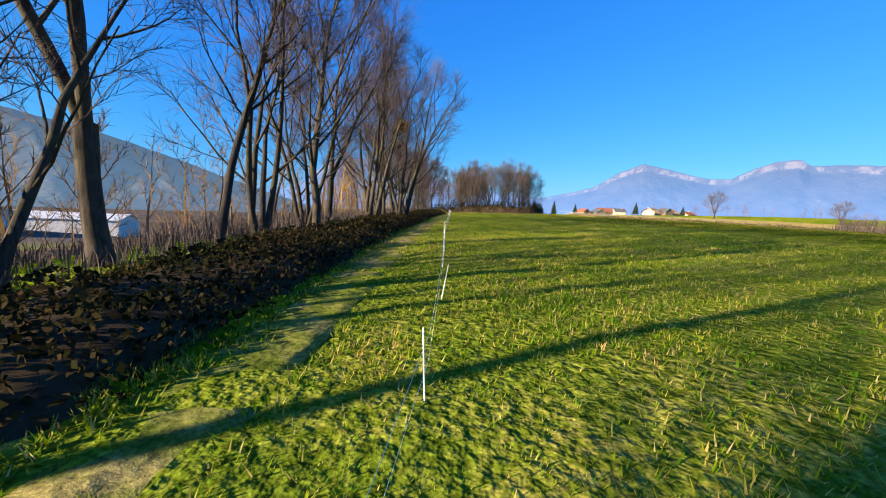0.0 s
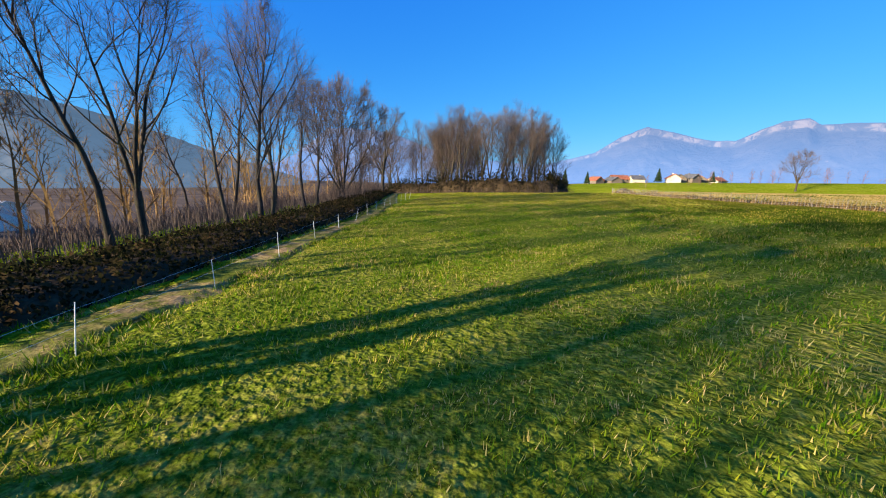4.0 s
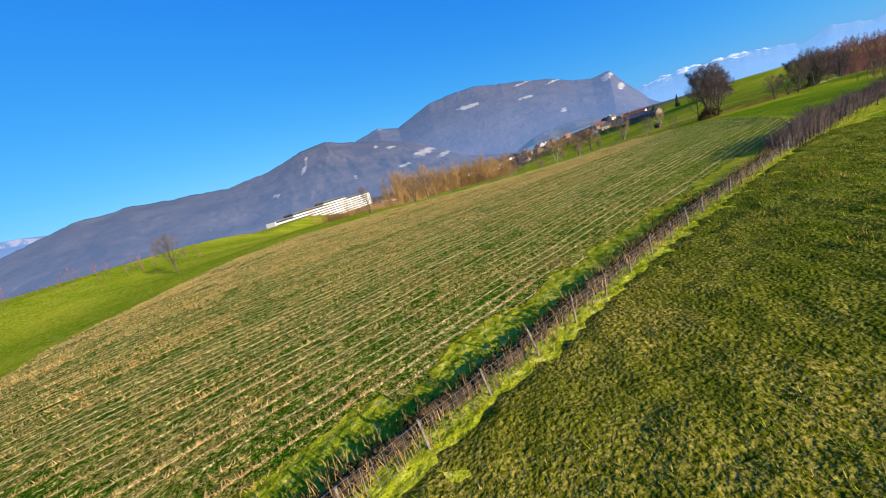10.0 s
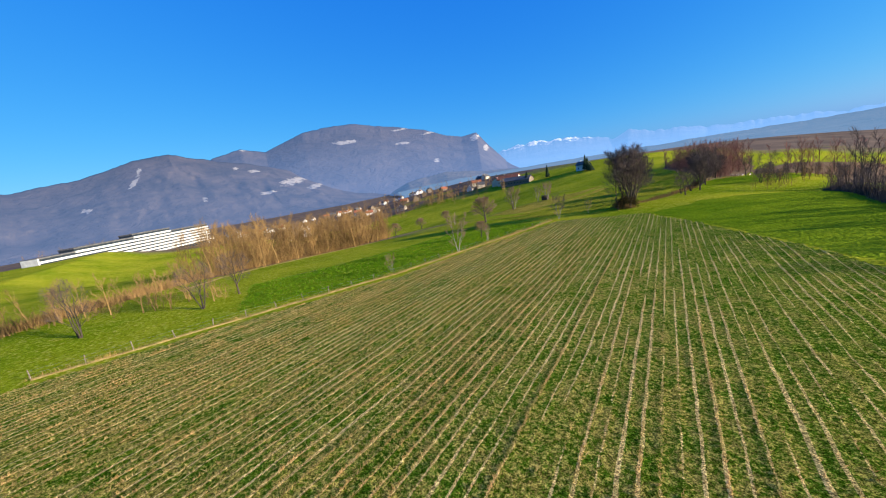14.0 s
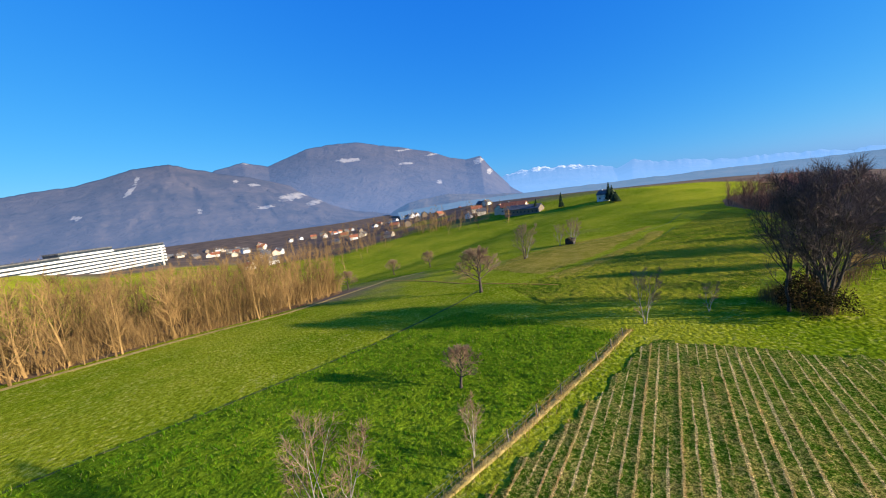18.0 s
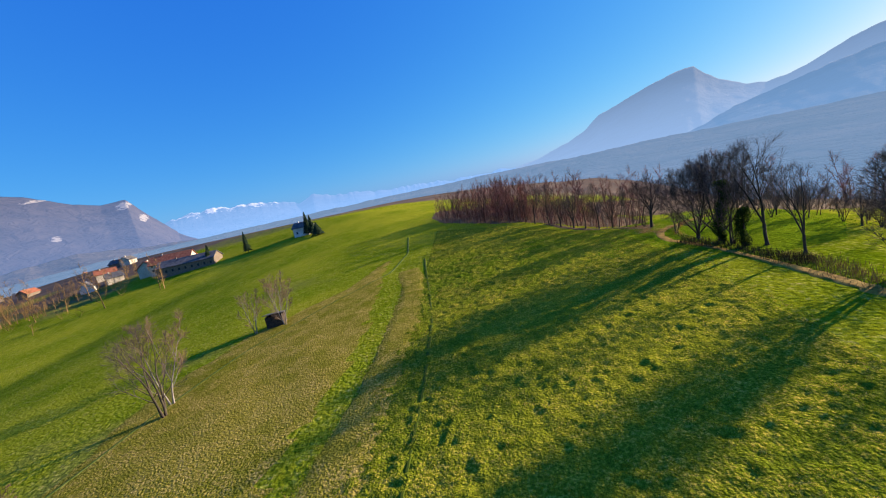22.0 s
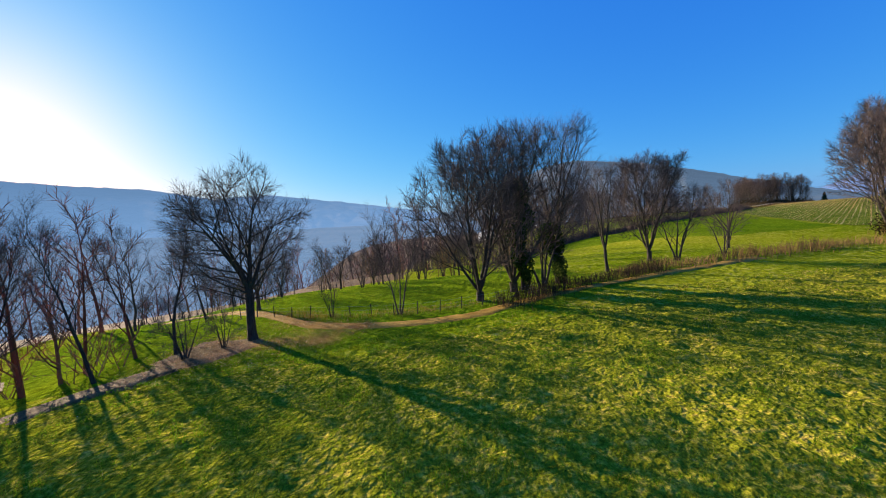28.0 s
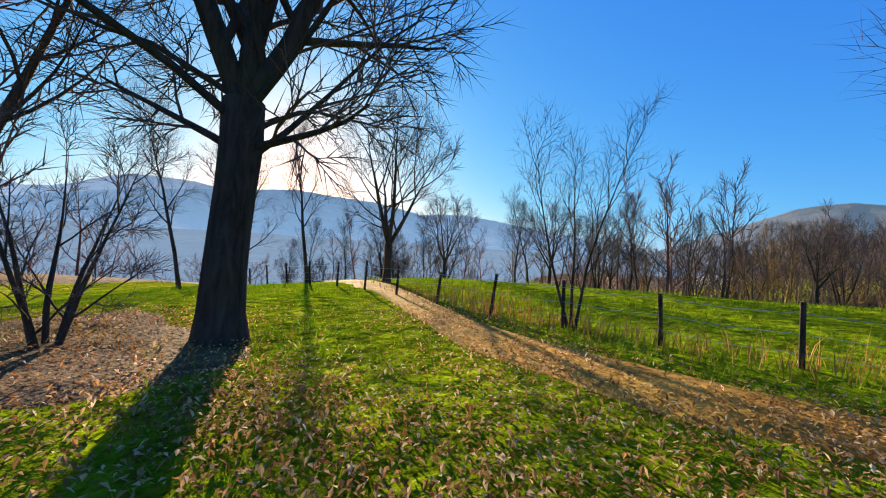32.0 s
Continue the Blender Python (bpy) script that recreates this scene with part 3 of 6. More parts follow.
# ---- bare winter trees ----
def grow(rng, height, trunk_r, forks=1, limbs=9, branches=5, twigs=5, twiglets=4, lean=0.0, spread=0.5, rise=0.1, clear=0.25, twig_r=0.014, angle=0.95, stem_wobble=0.05, splay=0.26, fork_at=0.0, low_limbs=0, dome=None):
    """Lines with radii for a leafless tree: stems, limbs, branches, twigs and their tips."""
    out = []

    def line(p, d, length, r0, r1, n, level, tropism, wobble):
        pts, at = [p], p.copy()
        d = d / np.linalg.norm(d)
        for _ in range(n):
            d = d + rng.normal(0, wobble, 3) + np.array([0, 0, tropism])
            d = d / np.linalg.norm(d)
            at = at + d * length / n
            pts.append(at.copy())
        out.append((np.array(pts), np.linspace(r0, r1, n + 1), level))
        return pts

    def side(d, a, turn):
        u = np.cross(d, [0.1, 0.2, 1.0] if abs(d[2]) < 0.95 else [1.0, 0.1, 0.0])
        u = u / (np.linalg.norm(u) + 1e-9)
        v = np.cross(d, u)
        return d * math.cos(a) + (u * math.cos(turn) + v * math.sin(turn)) * math.sin(a)

    def fan(pts, n, lo, hi, length, least, r, seg, level, ang, tropism, wobble, then, fall=0.5):
        m = len(pts) - 1
        t0 = rng.uniform(0, 6.28)
        for k in range(n):
            f = (lo + (hi - lo) * (k + rng.uniform(0.1, 0.9)) / n) * m
            i = min(int(f), m - 1)
            p = pts[i] + (pts[i + 1] - pts[i]) * (f - i)
            d = pts[i + 1] - pts[i]
            d = d / np.linalg.norm(d)
            part_way = f / m
            L = max(length * (1 - fall * part_way), least) * rng.uniform(0.75, 1.2)
            rr = r * (1 - 0.55 * part_way)
            way = side(d, ang * rng.uniform(0.7, 1.25) * (1 - 0.35 * part_way), t0 + k * 2.4 + rng.uniform(-0.5, 0.5))
            if dome:
                far = reach(p, way)
                L = max(far * rng.uniform(0.78, 1.02), 0.08 * height) if level == 1 else min(L, max(far * rng.uniform(0.8, 1.1), 0.05 * height))
            q = line(p, way, L, rr, max(rr * 0.3, twig_r * 0.5), seg, level, tropism, wobble)
            if then:
                then(q, L, rr)

    def reach(p, d):
        """How far a line may grow before it leaves the rounded crown."""
        c, w, h = dome[0] * height, dome[1] * height, dome[2] * height
        s = np.array([1 / w, 1 / w, 1 / h])
        a, b = (p - np.array([0, 0, c])) * s, d * s
        A, B, C = b @ b, a @ b, a @ a - 1
        root = B * B - A * C
        return max((-B + math.sqrt(root)) / A, 0.0) if root > 0 else 0.0

    def third(q, L, r):
        fan(q, twiglets, 0.12, 1.0, L * 0.8, 0.07 * height, twig_r * 0.8, 1, 3, 0.65, 0.02, 0.1, None, 0.3)

    def second(q, L, r):
        fan(q, twigs, 0.18, 1.0, L * 0.55, 0.07 * height, max(r * 0.5, twig_r), 2, 2, 0.75, rise * 0.5, 0.12, third if twiglets else None)

    def first(q, L, r):
        fan(q, branches, 0.22, 1.0, L * 0.55, 0.1 * height, max(r * 0.55, twig_r * 1.4), 3, 2, 0.75, rise, 0.1, second)

    fork_p = None
    if fork_at:
        bole = line(np.array([0, 0, -0.15]), np.array([lean, 0, 1.0]), height * fork_at + 0.15, trunk_r, trunk_r, 6, 0, 0.0, stem_wobble * 0.4)
        out[-1] = (out[-1][0], trunk_r * np.array([1.5, 1.1, 1.0, 0.96, 0.95, 1.0, 0.98]), 0)
        fork_p = bole[-1]
        if low_limbs:
            fan(bole, low_limbs, 0.72, 1.0, height * spread * 0.7, height * 0.15, trunk_r * 0.42, 5, 1, 1.5, rise, 0.11, first, 0.3)
    for s in range(forks):
        turn = 2 * math.pi * (s + rng.uniform(0, 0.5)) / forks
        out_way = ((s * 3) % forks + 0.5) / forks if fork_at else 0.5
        tilt = (0.03 if forks == 1 else splay * (0.35 + 1.3 * out_way)) * rng.uniform(0.8, 1.2)
        d = np.array([math.cos(turn) * tilt + lean, math.sin(turn) * tilt, 1.0])
        base = np.array([math.cos(turn), math.sin(turn), 0]) * (0 if forks == 1 else trunk_r * 1.1) + np.array([0, 0, -0.15])
        H = height * rng.uniform(0.9, 1.0) * (1 - 0.22 * out_way if fork_at and forks > 2 else 1)
        R = trunk_r * (1 if forks == 1 else 0.7 if not fork_at else 1.05 / forks ** 0.5)
        if fork_at:
            base, H = fork_p - np.array([0, 0, 0.15]) * s / forks, H - height * fork_at
        stem = line(base, d, H, R, R * 0.1, 9, 0, 0.03, stem_wobble)
        out[-1] = (out[-1][0], R * np.array([1.0 if fork_at else 1.45, 1.0, 0.92, 0.82, 0.68, 0.52, 0.38, 0.27, 0.18, 0.09]), 0)
        fan(stem, max(4, limbs // forks), clear, 0.98, H * spread, height * (0.1 if fork_at else 0.15), R * 0.5, 5, 1, angle, rise, 0.09, first, 0.62)
    return out


SIDES = (8, 4, 3, 3)


def tubes(lines, levels, coarse=False, fine_tips=True):
    """Tapered tubes round the lines, in triangles; the finest tips are three-sided spikes."""
    V, F, n = [], [], 0
    spikes = []
    for pts, radii, level in lines:
        if level not in levels:
            continue
        if level == 3 or (coarse and level == 2) or (not fine_tips and level == 2 and len(pts) == 3):
            spikes.append((pts[0], pts[-1], radii[0]))
            continue
        k = 3 if coarse else SIDES[level]
        m = len(pts)
        d = np.gradient(pts, axis=0)
        d /= np.linalg.norm(d, axis=1)[:, None] + 1e-9
        a = np.cross(d, [0.31, 0.17, 0.93] if abs(d[0][2]) < 0.9 else [1, 0.2, 0.1])
        a /= np.linalg.norm(a, axis=1)[:, None] + 1e-9
        b = np.cross(d, a)
        th = np.arange(k) * 2 * math.pi / k
        ring = a[:, None] * np.cos(th)[None, :, None] + b[:, None] * np.sin(th)[None, :, None]
        V.append((pts[:, None] + ring * radii[:, None, None]).reshape(-1, 3))
        i = (np.arange(m - 1)[:, None] * k + np.arange(k)[None]).ravel() + n
        j = (np.arange(m - 1)[:, None] * k + (np.arange(k)[None] + 1) % k).ravel() + n
        F += [np.stack([i, j, j + k], 1), np.stack([i, j + k, i + k], 1)]
        n += m * k
    if spikes:
        p, q = np.array([s[0] for s in spikes]), np.array([s[1] for s in spikes])
        r = np.array([s[2] for s in spikes])[:, None]
        a = np.cross(q - p, [0.3, 0.5, 0.8])
        a *= r / (np.linalg.norm(a, axis=1)[:, None] + 1e-9)
        b = np.cross(q - p, a)
        b *= r / (np.linalg.norm(b, axis=1)[:, None] + 1e-9)
        V.append(np.stack([p + a, p - 0.5 * a + 0.87 * b, p - 0.5 * a - 0.87 * b, q], 1).reshape(-1, 3))
        F.append((np.arange(len(p))[:, None, None] * 4 + np.array([[0, 1, 3], [1, 2, 3], [2, 0, 3]])[None]).reshape(-1, 3) + n)
    return np.concatenate(V), np.concatenate(F)


def tree_kind(name, seed, label, bark=None, twig=None, category="tree", fine=False, **how):
    lines = grow(np.random.default_rng(seed), **how)
    ob = empty(name)
    tagged(ob, label, category)
    piece("trunk", raw_mesh("trunk", *tubes(lines, (0, 1)), bark or BARK, True), ob)
    piece("crown", raw_mesh("crown", *tubes(lines, (2, 3), fine_tips=fine), twig or TWIG), ob)
    return ob


KINDS = {
    "tall": tree_kind("tree", 3, "tall leafless tree with upright limbs", height=14, trunk_r=0.165, limbs=14, branches=5, twigs=5, twiglets=6, spread=0.46, rise=0.13, clear=0.22, angle=0.9, stem_wobble=0.08, dome=(0.58, 0.33, 0.44)),
    "tall_b": tree_kind("tree", 8, "tall leafless tree with a forked trunk", height=14, trunk_r=0.2, forks=3, fork_at=0.2, limbs=21, branches=4, twigs=5, twiglets=6, spread=0.36, rise=0.1, clear=0.15, angle=0.8, splay=0.34, stem_wobble=0.08, dome=(0.58, 0.36, 0.44)),
    "slim": tree_kind("tree", 14, "slim leafless tree with a pale trunk", height=13, trunk_r=0.13, limbs=13, branches=4, twigs=5, twiglets=6, spread=0.28, rise=0.12, clear=0.3, angle=0.75),
    "round": tree_kind("tree", 21, "leafless round-crowned tree", height=11, trunk_r=0.25, forks=4, fork_at=0.22, limbs=28, branches=4, twigs=5, twiglets=6, spread=0.5, rise=0.07, clear=0.12, splay=0.45, angle=0.9, twig_r=0.017, dome=(0.57, 0.42, 0.44)),
    "stems": tree_kind("tree", 33, "leafless tree of several stems", height=11, trunk_r=0.17, forks=4, limbs=24, branches=4, twigs=5, twiglets=6, spread=0.40, rise=0.10, clear=0.15, stem_wobble=0.08, dome=(0.55, 0.38, 0.46)),
    "fan": tree_kind("tree", 27, "leafless tree with a broad fan of upright limbs", height=12, trunk_r=0.3, forks=7, fork_at=0.06, limbs=56, branches=5, twigs=5, twiglets=5, spread=0.42, rise=0.06, clear=0.1, splay=0.46, angle=0.85, stem_wobble=0.05, twig_r=0.025, dome=(0.54, 0.47, 0.47)),
    "dense": tree_kind("tree", 29, "leafless tree with a dense oval crown", height=15.5, trunk_r=0.34, forks=5, fork_at=0.09, limbs=50, branches=6, twigs=5, twiglets=5, spread=0.42, rise=0.06, clear=0.1, splay=0.3, angle=0.85, stem_wobble=0.06, twig_r=0.034, dome=(0.56, 0.36, 0.46)),
    "fruit": tree_kind("fruit_tree", 41, "small leafless fruit tree with a low crown", height=5.6, trunk_r=0.2, limbs=20, branches=6, twigs=6, twiglets=6, spread=0.75, rise=0.04, clear=0.3, twig_r=0.024, twig=PALE_TWIG, angle=1.1, dome=(0.6, 0.6, 0.42)),
    "young": tree_kind("tree", 52, "young leafless tree with pale twigs", height=8, trunk_r=0.1, forks=2, limbs=16, branches=5, twigs=4, twiglets=5, spread=0.42, rise=0.10, clear=0.1, twig_r=0.02, bark=PALE_BARK, twig=PALE_TWIG, splay=0.16, angle=0.75, dome=(0.58, 0.3, 0.44)),
    "sapling": tree_kind("tree", 57, "young leafless tree with brown twigs", height=7.6, trunk_r=0.085, forks=3, limbs=27, branches=5, twigs=4, twiglets=3, spread=0.36, rise=0.12, clear=0.16, twig_r=0.009, bark=BARK, twig=TWIG, splay=0.24, angle=0.62),
    "shrub": tree_kind("shrub", 63, "bare brown shrub", height=2.6, trunk_r=0.045, forks=5, limbs=20, branches=4, twigs=5, twiglets=6, spread=0.5, rise=0.05, clear=0.1, twig_r=0.006, twig=TWIG, category="shrub"),
}
for k in KINDS.values():
    k.matrix_world = pose(0, 0, 0)
USED = set()


def plant(kind, x, y, size=1.0, turn=None, label="", group="", tall=None):
    """One tree of a kind, standing on the ground."""
    ob = KINDS[kind]
    rz = random.uniform(0, 360) if turn is None else turn
    m = pose(x, y, gz(x, y), 0, 0, rz)
    t = copy_thing(ob, m) if kind in USED else ob
    USED.add(kind)
    t.matrix_basis = m @ Matrix.Diagonal((size, size, tall or size, 1))
    return tagged(t, label, "", group)


random.seed(5)
# the row beside the farm track
ROW_LINE = [(-9.5, -84), (-10.2, -66), (-10.6, -52), (-11.2, -42), (-13.5, -26), (-16, -8), (-18.5, 8)]
rx, ry, _, _ = along(ROW_LINE, 3.1)
for i, (x, y) in enumerate(zip(rx, ry)):
    kind = ("tall", "stems", "tall_b", "slim", "stems")[i % 5]
    if y > -26:
        kind = ("slim", "tall", "slim", "tall_b")[i % 4]
    plant(kind, x + random.uniform(-1.8, 0.9), y + random.uniform(-0.8, 0.8), random.uniform(1.0, 1.38) * (0.95 if kind == "stems" else 1) * (0.72 if y > -26 else 1), group="trees beside the farm track")
for i in range(6):
    f = random.uniform(0, 1) * (len(rx) - 1)
    plant(random.choice(("slim", "slim", "tall")), rx[int(f)] - random.uniform(3, 12), ry[int(f)] + random.uniform(-2, 2), random.uniform(0.75, 1.1), group="trees beside the farm track")
for x, y, k, s, t in ((-9.8, -37.2, "stems", 1.3, 30), (-12.4, -30.0, "stems", 1.2, 200)):
    plant(k, x, y, s, t, "tall leafless tree of several leaning stems", "trees beside the farm track")
plant("fan", -17.8, 11.0, 0.8, 40, "large spreading leafless tree at the hedge", tall=1.02)
plant("round", -20.5, 33.0, 1.12, 10, "tall leafless tree at the end of the hedge", tall=1.25)
for x, y, k, s in ((-22, 18, "stems", 0.62), (-23, 25, "slim", 0.7), (-26, 38, "stems", 0.7), (-25, 44, "tall", 0.62), (-28, 50, "stems", 0.8), (-31, 57, "tall", 0.8), (-19.5, 20, "sapling", 0.7), (-24, 31, "sapling", 0.8)):
    plant(k, x, y, s, group="young trees at the end of the hedge")
# the grove at the head of the field
GROVE = inside([(-30, 62), (-18, 53), (-8, 46), (2, 42), (9, 50), (10, 66), (4, 78), (-14, 80), (-30, 76)])
count = 0
while count < 60:
    x, y = random.uniform(-31, 11), random.uniform(42, 81)
    if GROVE(np.array(x), np.array(y)):
        plant(random.choice(("tall", "tall_b", "slim", "tall")), x, y, random.uniform(0.9, 1.2), group="trees of the grove")
        count += 1


def scrub(name, seed, points, width, height, density, mat, label, kind="stuff", lean=0.35, thick=0.012, category="hedge"):
    """A thicket of thin arching stems along a line, many small clumps with gaps."""
    rng = np.random.default_rng(seed)
    x, y, dx, dy = along(points, 1.0)
    n = int(len(x) * width * density)
    i = rng.integers(0, len(x), n)
    o = rng.normal(0, 0.3, n) * width
    px, py = x[i] - dy[i] * o + rng.uniform(-0.5, 0.5, n), y[i] + dx[i] * o + rng.uniform(-0.5, 0.5, n)
    hh = height * rng.uniform(0.35, 1.1, n) * (0.75 + 0.35 * np.sin(px * 0.6 + py * 0.45) * np.sin(py * 0.23)) * np.exp(-((o / width) ** 2) * 1.5)
    return tagged(piece(name, stems_mesh(name, rng, px, py, hh, lean, thick, mat)), label, category, kind=kind)


def stems_mesh(name, rng, px, py, hh, lean, thick, mat):
    n = len(px)
    base = np.stack([px, py, ground_z(px, py) - 0.03], 1)
    a = rng.uniform(0, 2 * math.pi, n)
    l = hh * lean * rng.uniform(0.3, 1.6, n)
    mid = base + np.stack([np.cos(a) * l * 0.35, np.sin(a) * l * 0.35, hh * 0.62], 1)
    tip = base + np.stack([np.cos(a) * l, np.sin(a) * l, hh], 1)
    w = thick * rng.uniform(0.6, 1.4, n)
    V = []
    for k in range(3):
        th = a + k * 2.094
        off = np.stack([np.cos(th) * w, np.sin(th) * w, 0 * w], 1)
        V += [base + off, mid + off * 0.7]
    V.append(tip)
    V = np.stack(V, 1)                      # n, 7, 3: b0 m0 b1 m1 b2 m2 tip
    q = np.array([[0, 2, 3], [0, 3, 1], [2, 4, 5], [2, 5, 3], [4, 0, 1], [4, 1, 5], [1, 3, 6], [3, 5, 6], [5, 1, 6]])
    F = (np.arange(n)[:, None, None] * 7 + q[None]).reshape(-1, 3)
    return raw_mesh(name, V.reshape(-1, 3), F, mat)


def bank(name, seed, points, width, height, mat, label):
    """The dense heart of a hedge: a long rough mound of leaves and dead stems."""
    x, y, dx, dy = along(points, 0.3)
    offs = np.linspace(-1, 1, 13)
    V = []
    for o in offs:
        px, py = x - dy * o * width / 2, y + dx * o * width / 2
        lump = 1 + 0.2 * value_noise(px, py, 1.7, seed) + 0.15 * value_noise(px, py, 0.6, seed + 1)
        top = height * max(1 - o * o, 0) ** 0.45 * lump
        shift = 0.25 * value_noise(py, top, 0.6, seed + 3)
        V.append(np.stack([px - dy * shift, py + dx * shift, ground_z(px, py) - 0.1 + top], 1))
    V = np.array(V)
    m = len(x)
    i = (np.arange(12)[:, None] * m + np.arange(m - 1)[None]).ravel()
    return tagged(piece(name, raw_mesh(name, V.reshape(-1, 3), np.stack([i, i + m, i + m + 1, i + 1], 1), mat, True)), label, "hedge", kind="stuff")


def leaf_cover(name, seed, points, width, height, per_m2, size, mat, label):
    """Many small leaves at all angles over a mound along a line."""
    rng = np.random.default_rng(seed)
    x, y, dx, dy = along(points, 0.3)
    n = int(len(x) * 0.3 * width * per_m2)
    i, o = rng.integers(0, len(x), n), rng.uniform(-1, 1, n)
    px = x[i] - dy[i] * o * width / 2 + rng.uniform(-0.2, 0.2, n)
    py = y[i] + dx[i] * o * width / 2 + rng.uniform(-0.2, 0.2, n)
    top = height * np.maximum(1 - o * o, 0) ** 0.45 * (1 + 0.35 * value_noise(px, py, 1.2, seed) + 0.3 * value_noise(px, py, 0.4, seed + 1))
    c = np.stack([px, py, ground_z(px, py) + top * rng.uniform(0.7, 1.25, n)], 1)
    return tagged(piece(name, raw_mesh(name, *cards(rng, c, size), mat)), label, "hedge", kind="stuff")


def cards(rng, c, size):
    """Small pointed leaves round the given places."""
    n = len(c)
    u, v = rng.normal(0, 1, (n, 3)), rng.normal(0, 1, (n, 3))
    u /= np.linalg.norm(u, axis=1)[:, None]
    v -= u * (u * v).sum(1)[:, None]
    v /= np.linalg.norm(v, axis=1)[:, None]
    s = size * rng.uniform(0.5, 1.4, n)[:, None]
    return np.stack([c - u * s, c + v * s * 0.7, c + u * s * 1.3, c - v * s * 0.7], 1).reshape(-1, 3), np.arange(n * 4).reshape(n, 4)


# hedges and thickets
MAT_LINE = [(-5.4, -88), (-6.0, -70), (-7.6, -58), (-9.0, -45), (-10.4, -32), (-13.0, -3), (-16.2, 11), (-19.4, 24), (-25, 50), (-27, 62)]
# brambles; their near-black tones also put the shade of the bank into colour
bank("bramble_bank", 41, MAT_LINE, 4.0, 0.5, BRAMBLE, "dense heart of the bramble hedge, coloured dark as in shade")
leaf_cover("bramble_leaves", 42, MAT_LINE, 4.2, 0.55, 150, 0.055, BRAMBLE_LEAF, "bramble leaves covering the bank, coloured dark as in shade")
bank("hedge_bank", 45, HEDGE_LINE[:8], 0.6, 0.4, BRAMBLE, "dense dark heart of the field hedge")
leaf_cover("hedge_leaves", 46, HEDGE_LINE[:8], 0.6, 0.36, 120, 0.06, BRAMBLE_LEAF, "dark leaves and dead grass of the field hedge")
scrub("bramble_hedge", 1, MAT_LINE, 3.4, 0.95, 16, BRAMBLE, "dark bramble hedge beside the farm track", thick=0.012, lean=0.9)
scrub("undergrowth", 2, [(-13, -88), (-13.5, -60), (-14, -44), (-17.5, -20), (-20, 0), (-24, 24), (-28, 60)], 8, 1.5, 13, TWIG, "brown undergrowth below the tree row", thick=0.018)
GROVE_EDGE = [(-30, 66), (-20, 54), (-10, 47), (-1, 42.5), (6, 44), (10, 52), (11, 66)]
bank("grove_bank", 47, GROVE_EDGE, 4.2, 2.3, BRAMBLE, "dense dark heart of the thicket round the grove")
leaf_cover("grove_leaves", 48, GROVE_EDGE, 4.8, 3.0, 70, 0.1, BRAMBLE_LEAF, "dark bramble and ivy leaves round the grove")
scrub("undergrowth", 3, GROVE_EDGE, 5, 2.8, 16, TWIG, "brown undergrowth at the edge of the grove", thick=0.022)
scrub("sapling_thicket", 12, [(-17.5, 8), (-20, 16), (-23, 28), (-26, 42), (-30, 62)], 3.6, 3.2, 22, TWIG, "reddish thicket of bare saplings along the hedge", thick=0.02)
scrub("field_hedge", 4, HEDGE_LINE[:8], 1.2, 0.9, 30, DRY_BLADE, "dry grass and brambles along the fence", thick=0.012)
scrub("field_hedge", 44, HEDGE_LINE[:8], 1.0, 1.2, 30, RUSSET, "reddish-brown bramble canes along the fence", thick=0.014)
scrub("field_hedge", 5, HEDGE_LINE[5:], 2.4, 2.8, 42, TWIG, "overgrown brown hedge", thick=0.026)
scrub("dark_hedge", 6, [(20, 41), (24, 60), (34, 84), (48, 104)], 2.0, 1.3, 50, BRAMBLE, "dark bramble hedge at the field edge", thick=0.016)
scrub("fence_scrub", 7, FENCE_LINE, 1.0, 0.9, 45, DRY_BLADE, "dry grass and brambles at the fence posts", thick=0.012)
scrub("path_scrub", 8, [(136, -158), (139.6, -153.6), (141.2, -150.6), (141.8, -147.4), (141, -142)], 1.0, 0.75, 85, DRY_BLADE, "dry stalks along the wooden fence", thick=0.006)
scrub("clump_undergrowth", 11, [(129.5, -85), (133, -87.5), (137, -89.5)], 3.4, 3.2, 40, RUSSET, "brown brushwood between the trunks of the clump", thick=0.02)
leaf_cover("clump_brambles", 63, [(127.5, -83), (131, -85), (133.4, -88.4), (133.6, -92)], 4.4, 2.6, 110, 0.1, BRAMBLE_LEAF, "dark ivy and bramble leaves under the clump")
scrub("clump_undergrowth", 10, [(137, -90), (135, -92), (133, -97), (133.5, -108), (134.5, -118), (135.6, -128)], 3.4, 1.5, 16, RUSSET, "brown undergrowth at the foot of the trees", thick=0.018)
scrub("thicket", 9, [(142.5, -141), (141, -138), (138, -132), (136, -124)], 2.6, 2.0, 40, BRAMBLE, "bramble thicket at the foot of the trees", thick=0.012)


# ---- grass ----
def ON_FIELD(x, y):
    return MEADOW_IN(x, y) | PASTURE_IN(x, y) | ROUGH_IN(x, y)


